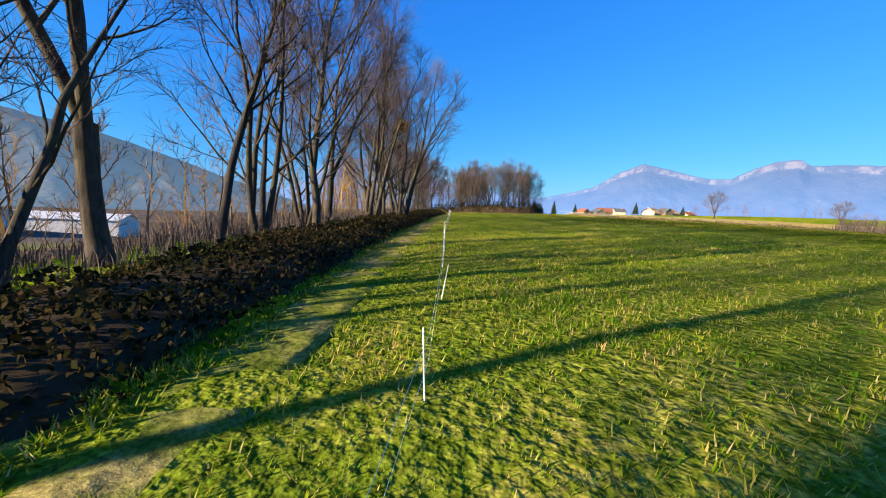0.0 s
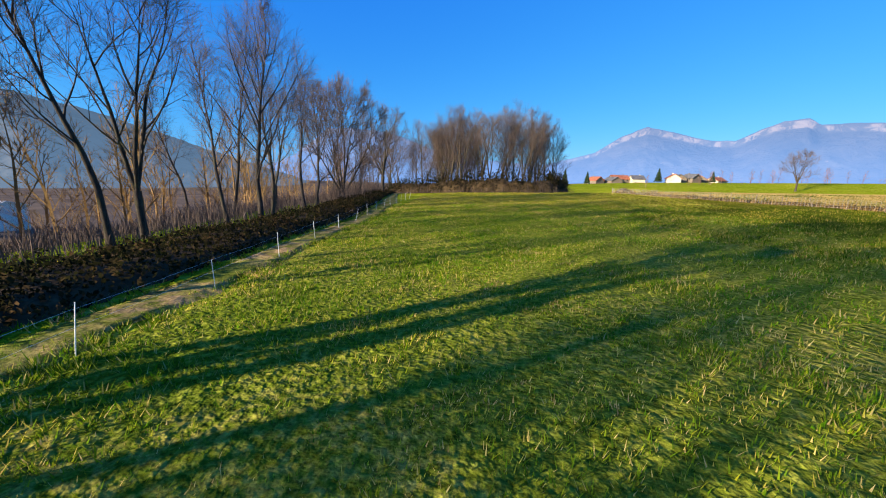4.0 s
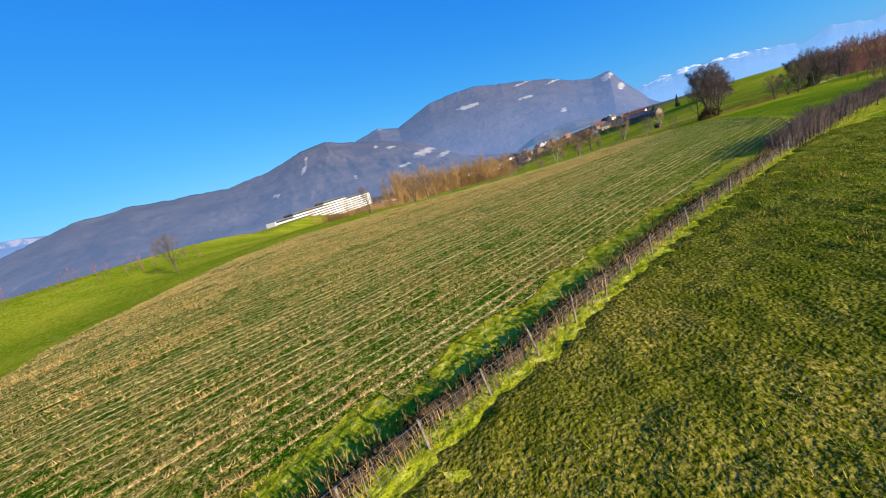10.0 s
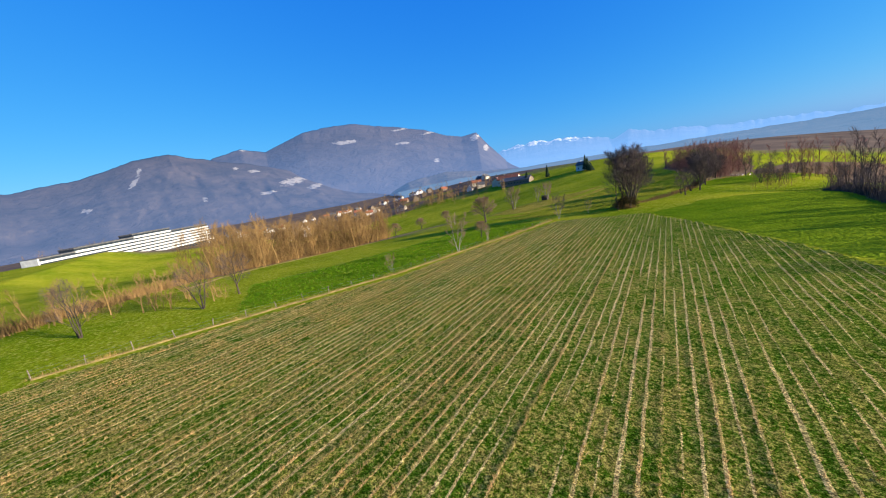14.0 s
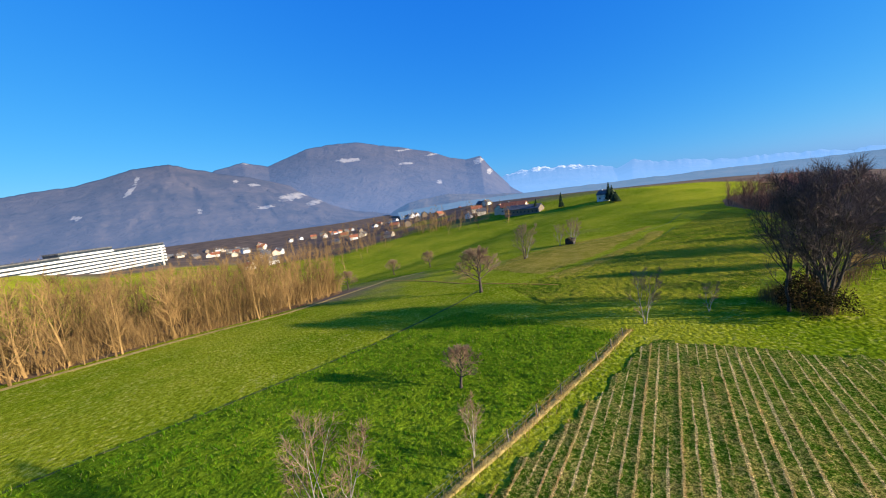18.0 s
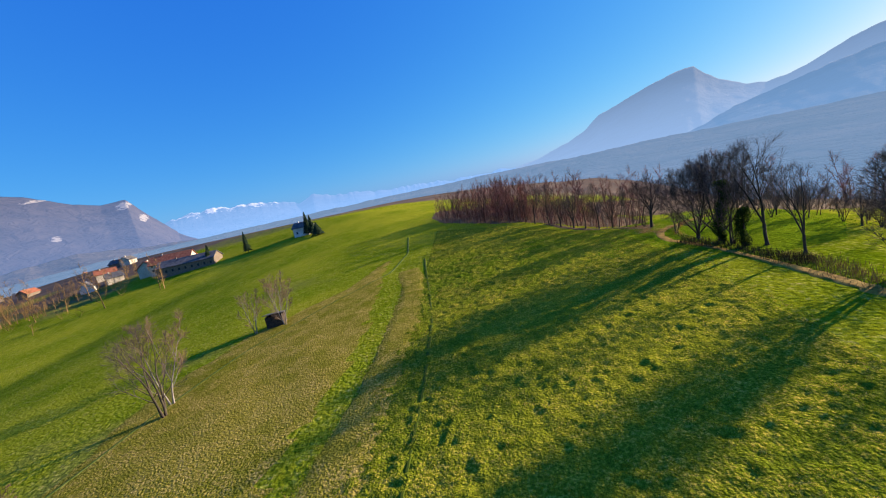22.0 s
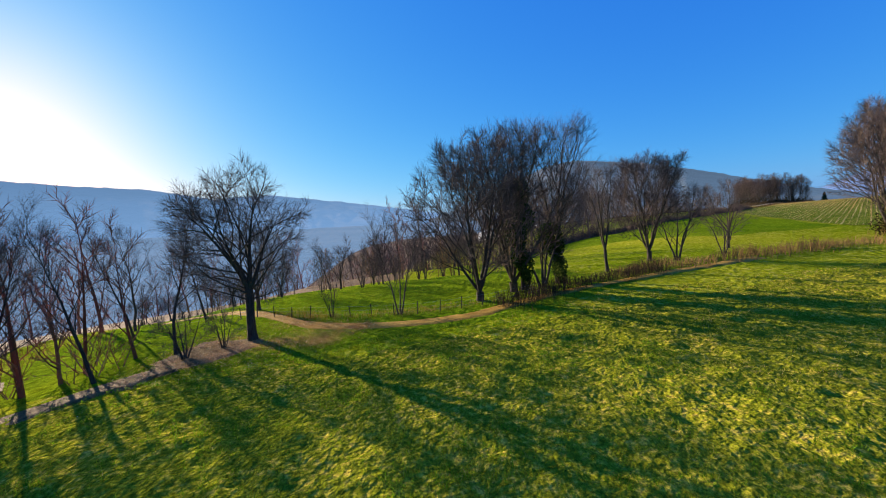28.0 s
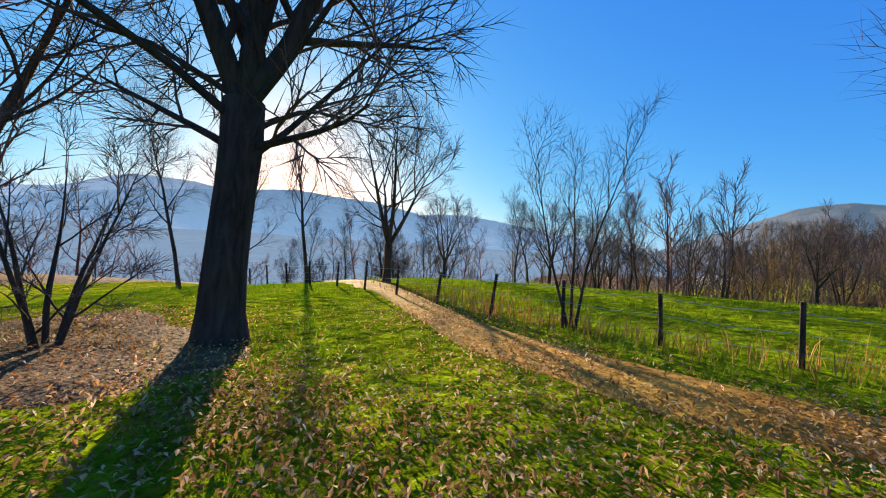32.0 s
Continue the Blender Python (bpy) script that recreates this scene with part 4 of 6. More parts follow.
def tufts(name, seed, keep_area, x0, y0, x1, y1, per_m2, height, width, mat, label, blades=6, fan=0.09):
    """Tufts of grass: each a fan of narrow bent blades."""
    rng = np.random.default_rng(seed)
    n = int((x1 - x0) * (y1 - y0) * per_m2)
    x, y = rng.uniform(x0, x1, n), rng.uniform(y0, y1, n)
    ok = keep_area(x, y)
    x, y = x[ok], y[ok]
    rich = 0.55 + 0.45 * np.sin(x * 0.9 + 2 * np.sin(y * 0.31)) * np.sin(y * 0.8 + x * 0.2)
    ok = rng.uniform(0, 1, len(x)) < 0.35 + 0.65 * rich
    x, y, rich = x[ok], y[ok], rich[ok]
    x, y, rich = (np.repeat(v, blades) for v in (x, y, rich))
    m = len(x)
    a = rng.uniform(0, 2 * math.pi, m)
    r = rng.uniform(0, fan, m)
    h = height * rng.uniform(0.4, 1.15, m) * (0.6 + 0.7 * rich)
    bx, by = x + np.cos(a) * r, y + np.sin(a) * r
    z = ground_z(bx, by) + swell(bx, by) + np.where(ON_FIELD(bx, by), 0.04 + tussocks(bx, by), 0.0)
    out = h * rng.uniform(0.25, 1.0, m)
    w = width * rng.uniform(0.6, 1.3, m)
    sx, sy = -np.sin(a) * w, np.cos(a) * w
    B0, B1 = np.stack([bx + sx, by + sy, z], 1), np.stack([bx - sx, by - sy, z], 1)
    T = np.stack([bx + np.cos(a) * out, by + np.sin(a) * out, z + h * rng.uniform(0.75, 1.05, m)], 1)
    V = np.stack([B0, B1, T], 1)
    F = np.arange(m * 3).reshape(m, 3)
    return tagged(piece(name, raw_mesh(name, V.reshape(-1, 3), F, mat)), label, "grass", kind="stuff")


def off_track(x, y):
    """Keeps the tall grass off the farm track."""
    c = np.interp(y, [-82, -70, -58, -45, -32, -3, 12, 24], [-2.2, -2.9, -4.5, -5.9, -7.3, -9.9, -13.0, -16.4])
    return np.abs(x - c) > 0.34 + 0.45 * value_noise(x, y, 0.9, 3)


tufts("meadow_grass", 11, lambda x, y: off_track(x, y) & (x > -7 - 0.12 * (y + 60)) & (np.abs(x + 1 + 0.035 * (y + 70)) < 6), -12, -74, 7, 10, 30, 0.13, 0.012, GREEN_BLADE, "green and straw-coloured meadow grass", blades=12, fan=0.16)
tufts("meadow_grass", 18, lambda x, y: off_track(x, y) & (x > -7 - 0.12 * (y + 60)) & (np.abs(x + 1 + 0.035 * (y + 70)) > 5.4), -14, -74, 16, 10, 12, 0.15, 0.016, GREEN_BLADE, "green and straw-coloured meadow grass", blades=9, fan=0.2)
tufts("dry_grass", 19, lambda x, y: off_track(x, y) & (x > -7 - 0.12 * (y + 60)) & (value_noise(x, y, 1.8, 51) + 0.6 * value_noise(x, y, 0.7, 52) > 0.35), -12, -74, 14, 12, 12, 0.12, 0.013, DRY_BLADE, "straw-coloured dead grass between the green tufts", blades=9, fan=0.18)
tufts("leafy_weeds", 26, lambda x, y: off_track(x, y) & (x > -7 - 0.12 * (y + 60)) & (value_noise(x, y, 2.4, 61) + 0.7 * value_noise(x, y, 0.9, 62) > 0.15), -12, -74, 14, 12, 9, 0.1, 0.03, LUSH_BLADE, "fresh green leafy weeds in patches of the meadow", blades=6, fan=0.13)
tufts("meadow_grass", 12, lambda x, y: (x > -9 - 0.1 * y) & (x < 19 + 0.1 * y), -14, 10, 26, 40, 10, 0.16, 0.014, GRASS, "green and straw-coloured meadow grass", blades=11, fan=0.2)
tufts("meadow_grass", 13, lambda x, y: x > 8, 8, -30, 40, 10, 9, 0.2, 0.018, TUSSOCK_BLADE, "green and straw-coloured meadow grass", blades=8, fan=0.2)


def NO_PATH(x, y):
    """The trodden middle of the footpath, with uneven edges."""
    c = np.interp(y, [-168, -160, -156, -153.6, -151, -148, -143.5, -138.5, -128], [129, 134, 138.5, 141.5, 143.2, 144.2, 144, 141.5, 138.4])
    slant = np.interp(y, [-160, -155, -150, -146], [0.55, 0.6, 0.85, 1.0])
    return np.abs(x - c) * slant < 0.42 + 0.3 * value_noise(x, y, 0.7, 23)


tufts("pasture_grass", 14, lambda x, y: ~NO_PATH(x, y), 137, -163, 168, -137, 18, 0.14, 0.008, LUSH_BLADE, "short lush pasture grass", blades=14, fan=0.14)
tufts("meadow_grass", 17, lambda x, y: ~NO_PATH(x, y), 120, -172, 137, -140, 6, 0.16, 0.016, LUSH_BLADE, "vivid green grass beyond the footpath", blades=10, fan=0.2)
tufts("pasture_grass", 15, lambda x, y: x > 0, 142, -137, 180, -88, 8, 0.13, 0.018, GRASS, "short pasture grass in tussocks", blades=9, fan=0.2)
tufts("dry_grass", 20, lambda x, y: np.abs(x - np.interp(y, [-153, -144, -135, -125, -104, -86], [193.5, 189, 185.5, 182.4, 177.6, 174])) < 2.7 + value_noise(x, y, 1.5, 12), 171, -153, 197, -86, 9, 0.14, 0.018, GRASS, "tufts of dry uncut grass", blades=8, fan=0.22)
tufts("weeds", 16, inside([(123, 12), (121, -2), (123, -12), (130, -29), (134, -41), (142, -66), (168, -60), (167, -48), (157, -24), (150, -3), (147, 10)]), 118, -68, 170, 14, 4, 0.38, 0.026, LUSH_BLADE, "tall rough green weeds", blades=9, fan=0.22)


def stubble_rows(name, seed, area, gap, step, mat, label):
    """Short cut stalks standing in rows."""
    rng = np.random.default_rng(seed)
    P = np.array(area, float)
    side = np.array([ROW[1], -ROW[0]])
    c = P @ side
    a = P @ np.array(ROW)
    u, v = np.meshgrid(np.arange(math.floor(c.min() / gap) * gap, c.max(), gap), np.arange(a.min(), a.max(), step))
    row_share = np.broadcast_to(rng.choice([0.12, 0.35, 0.8, 1.5], u.shape[1]), u.shape).ravel()
    u, v = u.ravel() + rng.normal(0, 0.03, u.size), v.ravel() + rng.uniform(-step, step, u.size)
    x, y = u * side[0] + v * ROW[0], u * side[1] + v * ROW[1]
    ok = inside(area)(x, y) & (value_noise(x, y, 6, 4) + 0.7 * value_noise(x, y, 1.7, 9) > -0.7) & (rng.uniform(0, 1, len(x)) < np.clip((-ROW[1] * x + (ROW[0] + 0.5) * y) / 32 - 1.1, 0.05, 1.1) * row_share * (1 + 0.5 * value_noise(u, v / 6, 1.2, 14)))
    x, y = np.repeat(x[ok], 4), np.repeat(y[ok], 4)
    n = len(x)
    f, e = rng.normal(0, 0.03, n), rng.normal(0, 0.08, n)
    x, y = x + side[0] * f + ROW[0] * e, y + side[1] * f + ROW[1] * e
    z = ground_z(x, y) + swell(x, y) + 0.09
    t, h, w = rng.uniform(0, 6.28, n), rng.uniform(0.08, 0.25, n), rng.uniform(0.012, 0.03, n)
    o = rng.normal(0, 0.1, (n, 2))
    V = np.stack([np.stack([x - np.cos(t) * w, y - np.sin(t) * w, z], 1), np.stack([x + np.cos(t) * w, y + np.sin(t) * w, z], 1), np.stack([x + o[:, 0], y + o[:, 1], z + h], 1)], 1)
    return tagged(piece(name, raw_mesh(name, V.reshape(-1, 3), np.arange(n * 3).reshape(n, 3), mat)), label, "stubble", kind="stuff")


stubble_rows("straw_stubble", 21, STUBBLE_AREA, ROW_GAP, 0.11, DRY_BLADE, "rows of short straw-coloured stubble")


def fallen_leaves(name, seed, spots, n, label):
    """Single curled leaves lying on the grass."""
    rng = np.random.default_rng(seed)
    s = np.array(spots, float)[rng.integers(0, len(spots), n)]
    x, y = s[:, 0] + rng.normal(0, 1, n) * s[:, 2], s[:, 1] + rng.normal(0, 1, n) * s[:, 2]
    z = ground_z(x, y) + swell(x, y) + rng.uniform(0.06, 0.17, n)
    a, r = rng.uniform(0, 6.28, n), rng.uniform(0.012, 0.026, n)
    c, d = np.cos(a) * r, np.sin(a) * r
    tilt = rng.normal(0, 0.6, n) * r
    V = np.stack([np.stack([x - c, y - d, z - tilt], 1), np.stack([x + d * 0.6, y - c * 0.6, z + r * 0.5], 1), np.stack([x + c, y + d, z + tilt], 1), np.stack([x - d * 0.6, y + c * 0.6, z + r * 0.4], 1)], 1)
    return tagged(piece(name, raw_mesh(name, V.reshape(-1, 3), np.arange(n * 4).reshape(n, 4), LEAF)), label, "leaves", kind="stuff")


LEAF = blade_material("dead_oak_leaves", [(0.0, (0.20, 0.09, 0.035)), (0.5, (0.44, 0.24, 0.10)), (0.85, (0.62, 0.42, 0.24)), (1.0, (0.8, 0.66, 0.5))])
fallen_leaves("fallen_leaves", 31, [(144.5, -157, 1.6), (146, -155, 1.6), (145, -153.2, 0.8), (146.8, -158.6, 1.6), (144.2, -151.4, 0.8), (143.6, -150.2, 0.5), (145.8, -152.2, 0.5), (144.9, -154.6, 0.6), (142.4, -152.6, 0.7), (140.4, -154.6, 0.8), (145.2, -158.2, 1.2), (146.4, -158, 1.1), (143.8, -158, 1.0)], 26000, "curled brown oak leaves on the grass")


# ---- trees round the loop ----
for x, y, k, s, t in ((129.6, -85.4, "dense", 1.06, 10), (134.0, -88.4, "tall_b", 1.08, 80), (132.6, -91.4, "dense", 0.92, 20), (132.6, -84.2, "tall", 0.95, 200), (132.4, -89.2, "tall", 1.05, 150),
                      (127.6, -107.8, "round", 0.72, 30), (131.6, -112.6, "stems", 0.5, 120)):
    plant(k, x, y, s, t, "tall dark leafless tree of the clump between the fields", "clump between the fields")
for x, y, k, s, t in ((130.2, -120.4, "dense", 0.7, 0), (132.0, -118.6, "stems", 0.7, 80), (134.2, -128.0, "tall_b", 0.72, 40), (135.4, -133.4, "tall_b", 0.97, 70),
                      (140.3, -142.0, "fan", 0.92, 15), (138.5, -138.8, "fan", 1.02, 200), (138.0, -136.2, "stems", 0.85, 120)):
    plant(k, x, y, s, t, "leafless tree beside the footpath", "trees beside the footpath")
plant("young", 139.1, -79.7, 0.47, 10, "small bare sapling beside the clump")
plant("sapling", 141.7, -147.8, 0.84, 30, "young leafless tree at the wooden fence")
plant("sapling", 140.1, -152.2, 0.47, 150, "young leafless tree at the wooden fence")
for x, y, s in ((149.5, -164, 0.62), (151.8, -168, 0.7), (154.6, -171.5, 0.66), (157, -175.5, 0.72), (160, -179, 0.66), (163, -183, 0.75), (167, -187, 0.72)):
    plant(random.choice(("tall", "tall_b", "round")), x, y, s, group="row south of the pasture")
for i in range(12):
    f = random.uniform(0, 1)
    plant(random.choice(("slim", "young", "slim")), 147 + 30 * f + random.uniform(-3.5, 1), -163 - 38 * f + random.uniform(-2, 2), random.uniform(0.4, 0.62), group="row south of the pasture")
oak = tree_kind("oak_tree", 79, "old leafless oak with a thick dark trunk and wide crown", fine=True, height=9.6, trunk_r=0.235, forks=4, fork_at=0.3, low_limbs=7, limbs=38, branches=6, twigs=5, twiglets=5, spread=0.62, rise=0.02, clear=0.06, twig_r=0.014, angle=1.05, stem_wobble=0.09, splay=0.4, dome=(0.62, 0.35, 0.385))
oak.matrix_world = pose(143.6, -156.15, gz(143.6, -156.15), 0, 0, 35)
plant("shrub", 144.6, -157.3, 0.95, 0, "bare shrub of several stems beside the oak")
plant("shrub", 145.9, -158.6, 1.2, 90, "bare shrub of several stems beside the oak")
for x, y, s, t in ((144.6, -159.6, 0.62, 20), (147.0, -161.8, 0.58, 130)):
    plant("slim", x, y, s, t, "thin leafless tree with a leaning stem")
plant("round", 134.5, -158.5, 0.6, 10, "small leafless tree behind the footpath")
for x, y, k, s in ((136.2, -166.4, "slim", 0.6), (133.0, -163.0, "slim", 0.6), (130.6, -169.6, "tall", 0.6)):
    plant(k, x, y, s, group="trees behind the oak")
SCRUB_WOOD = inside([(108, -184), (122, -176), (129, -164), (128, -150), (122, -136), (114, -136), (118, -156), (106, -176)])
count = 0
while count < 44:
    x, y = random.uniform(106, 129), random.uniform(-184, -136)
    if SCRUB_WOOD(np.array(x), np.array(y)):
        plant(("stems", "slim", "tall", "round")[count % 4], x, y, random.uniform(0.24, 0.42), group="scrub wood beyond the fenced meadow")
        count += 1
plant("young", 130, -30, 0.95, 0, "tall bare sapling with pale twigs at the fence", tall=1.0)
plant("young", 125.4, -13, 0.42, 50, "small bare sapling at the fence")
plant("young", 133.5, -40, 0.5, 90, "small bare sapling at the fence")
plant("young", 142, -71, 0.85, 20, "bare sapling at the end of the fence")
plant("fruit", 143, -44.5, 0.72, 0, "low leafless fruit tree with a leaning trunk in the rough meadow")
plant("fruit", 179, -70.5, 1.65, 80, "spreading leafless fruit tree in the meadow")
plant("fruit", 250, -92, 1.15, 160)
plant("fruit", 258, -79, 1.1, 220)
plant("fruit", 236, -55, 1.1, 260)
plant("fruit", 205, -90, 0.7, 30)
plant("stems", 206, -105, 1.0, 0, "pair of bare trees with pale stems in the meadow")
plant("young", 208, -107.5, 1.35, 0)
for x, y, s in ((209, -130, 1.0), (212.5, -133, 1.1), (214, -128, 0.95)):
    plant("young", x, y, s, group="trees round the hut")
plant("stems", 131, 17, 0.7, 0, "bushy bare tree at the lower field edge")
plant("stems", 128, 31, 0.75, 60, "bushy bare tree at the lower field edge")
plant("round", 139, 12, 0.7, 60, "bushy bare tree at the lower field edge")
plant("round", 88, 104, 1.1, 0, "lone leafless tree on the field edge")
plant("round", 118, 82, 0.9, 0, "lone leafless tree on the field edge")
for x, y, s in ((63, -54, 0.75), (66, -60, 0.85), (73, -72, 0.8), (80, -86, 0.9), (88, -100, 0.95), (95, -114, 1.0), (100, -124, 1.0)):
    plant(random.choice(("tall", "stems", "tall_b")), x, y, s * 0.5, group="trees along the field hedge")


def roof_at(az_deg, dist, z_from=(110, -60)):
    a = radians(az_deg)
    return z_from[0] - math.sin(a) * dist, z_from[1] + math.cos(a) * dist


def wood(name, seed, area, n, size, twig, label, low=0.8, bushes=1, taper=None):
    """A wood too dense to count: many thin leafless trees in one mesh."""
    rng = np.random.default_rng(seed)
    sorts = [tubes(grow(np.random.default_rng(seed * 10 + k), height=12, trunk_r=0.15, limbs=8, branches=5, twigs=5, twiglets=0, spread=0.44, rise=0.1, clear=0.05, twig_r=0.04, angle=0.8), (0, 1, 2), True) for k in range(4)]
    sorts += [tubes(grow(np.random.default_rng(seed * 10 + k), height=5, trunk_r=0.06, forks=2, limbs=8, branches=3, twigs=3, twiglets=0, spread=0.5, rise=0.05, clear=0.05, twig_r=0.025, angle=0.8, splay=0.5), (0, 1, 2), True) for k in (5, 6)]
    P = np.array(area, float)
    test = inside(area)
    V, F, at = [], [], 0
    n *= 1 + bushes
    while n:
        x, y = rng.uniform(P[:, 0].min(), P[:, 0].max()), rng.uniform(P[:, 1].min(), P[:, 1].max())
        if not test(np.array(x), np.array(y)):
            continue
        v, f = sorts[rng.integers(4) if n % (1 + bushes) == 1 else 4 + rng.integers(2)]
        s, a = size * rng.uniform(low, 1.15), rng.uniform(0, 6.28)
        if taper:
            s *= min(1, max(0.4, math.hypot(x - taper[0], y - taper[1]) / taper[2]))
        c, d = math.cos(a) * s, math.sin(a) * s
        V.append(np.stack([v[:, 0] * c - v[:, 1] * d + x, v[:, 0] * d + v[:, 1] * c + y, v[:, 2] * s + gz(x, y)], 1))
        F.append(f + at)
        at += len(v)
        n -= 1
    return tagged(piece(name, raw_mesh(name, np.concatenate(V), np.concatenate(F), twig)), label, "wood", kind="stuff")


wood("russet_wood", 4, [(176, 18), (190, 6), (204, -14), (212, -33), (224, -46), (236, -54), (262, -40), (252, 8), (215, 18), (188, 22)], 210, 1.15, RUSSET, "russet leafless wood below the fields", bushes=3)
wood("russet_edge", 24, [(186, 26), (199, 14), (208, -6), (216, -28), (227, -43), (238, -52), (242, -50), (230, -41), (219, -26), (211, -6), (197, 14), (182, 26)], 75, 0.95, RUSSET, "dense russet edge of the leafless wood", bushes=2)
wood("mauve_wood", 5, [(170, -196), (184, -200), (205, -222), (214, -236), (222, -270), (190, -262), (160, -222), (150, -190), (156, -186)], 170, 1.0, MAUVE, "mauve leafless wood behind the pasture", bushes=2, taper=(218, -254, 34))
wood("field_corner_thicket", 18, [(134, 15), (140, 12), (150, 26), (153, 48), (145, 52), (141, 36)], 26, 0.55, RUSSET, "russet thicket at the lower corner of the field", bushes=2)
field("south_wood_floor", [(147, -166), (160, -184), (182, -200), (204, -220), (216, -240), (222, -268), (190, -262), (158, -222), (146, -190), (141, -170)], LITTER, 2.0, 0.1, "leaf-covered floor of the mauve wood")
wood("wood_edge", 14, [(145, -160), (152, -170), (162, -183), (180, -198), (196, -211), (202, -222), (176, -206), (152, -182), (142, -164)], 130, 0.62, MAUVE, "mauve leafless trees along the lower edge of the pasture", taper=(204, -224, 34))
wood("valley_wood", 6, [(20, -120), (70, -132), (108, -140), (124, -172), (146, -196), (150, -250), (60, -260), (0, -190)], 90, 0.95, MAUVE, "leafless wood west of the footpath")
field("valley_floor", [(20, -130), (70, -136), (106, -146), (116, -178), (140, -178), (150, -196), (152, -252), (60, -262), (0, -192)], LITTER, 2.0, 0.1, "leaf-covered floor of the wood west of the footpath")
field("slope_floor", [(-13.4, -86), (-14.2, -60), (-14.8, -42), (-18, -18), (-21, 8), (-26, 40), (-34, 70), (-64, 60), (-64, -86)], LITTER, 2.0, 0.1, "brown leaf-covered slope below the tree row")
wood("slope_wood", 17, [(-15, -82), (-15.5, -56), (-16.5, -40), (-20, -18), (-23.5, 8), (-28, 38), (-36, 70), (-44, 60), (-36, 10), (-30, -30), (-27, -82)], 85, 0.62, RUSSET, "brown leafless scrub on the slope behind the tree row")
wood("low_wood", 7, [(-34, -60), (-28, -20), (-34, 30), (-60, 60), (-80, 0), (-60, -70)], 20, 0.9, RUSSET, "leafless wood on the slope below the track")
wood("far_wood", 8, [(330, -205), (350, -214), (420, -215), (560, -190), (640, -90), (600, -60), (470, -140), (380, -170)], 50, 1.35, RUSSET, "far belt of leafless trees behind the farm")
wood("hedgerow", 10, [(51, -29), (57, -41), (68, -60), (79, -81), (91, -104), (105, -130), (101, -131), (87, -106), (75, -84), (66, -62), (58, -45), (51, -30)], 110, 0.36, TWIG, "tall overgrown hedgerow of bare bushes")
wood("west_wood", 11, [(26, -62), (45, -69), (64, -82), (84, -112), (104, -142), (70, -160), (20, -120), (0, -80)], 170, 1.05, TWIG, "dark leafless wood west of the field hedge")
wood("field_thicket", 12, [(112, -178), (120, -166), (124, -152), (122, -138), (118, -124), (112, -126), (114, -150), (106, -172)], 40, 0.34, RUSSET, "russet thicket beyond the fenced meadow")
wood("town_trees", 16, [(330, -60), (430, -150), (560, -120), (760, 20), (760, 190), (620, 230), (520, 60), (380, 0)], 110, 1.0, RUSSET, "brown leafless trees between the houses of the town")
BELT = [roof_at(a, 318 + 12 * math.sin(a * 0.4), (130, -60)) for a in range(-84, -128, -4)] + [roof_at(a, 352, (130, -60)) for a in range(-124, -80, 4)]
wood("field_end_belt", 25, BELT, 120, 0.85, RUSSET, "belt of brown leafless trees at the end of the fields", bushes=1)
wood("field_copse", 9, [(48, 108), (70, 120), (112, 124), (150, 90), (160, 96), (130, 140), (70, 150), (44, 130)], 36, 0.42, MAUVE, "brown copse along the far field edge")


scrub("edge_scrub", 61, [(142, 46), (154, 38), (167, 31), (181, 24), (195, 12), (207, -8), (215, -30)], 5, 3.4, 9, RUSSET, "russet brushwood along the edge of the wood", thick=0.05)


field("wood_floor", [(176, 20), (192, 8), (206, -12), (214, -32), (226, -46), (238, -54), (262, -40), (252, 10), (215, 20), (188, 24)], LITTER, 2.0, 0.12, "leaf-covered floor of the russet wood")


# ---- fences ----
def post_mesh(name, r, h, mat, sides=7):
    bm = bmesh.new()
    bmesh.ops.create_cone(bm, cap_ends=True, segments=sides, radius1=r, radius2=r * 0.86, depth=h)
    for v in bm.verts:
        v.co.z += h / 2
        v.co.x += 0.12 * r * math.sin(v.co.z * 9)
    me = bpy.data.meshes.new(name)
    bm.to_mesh(me)
    bm.free()
    me.materials.append(mat)
    return me


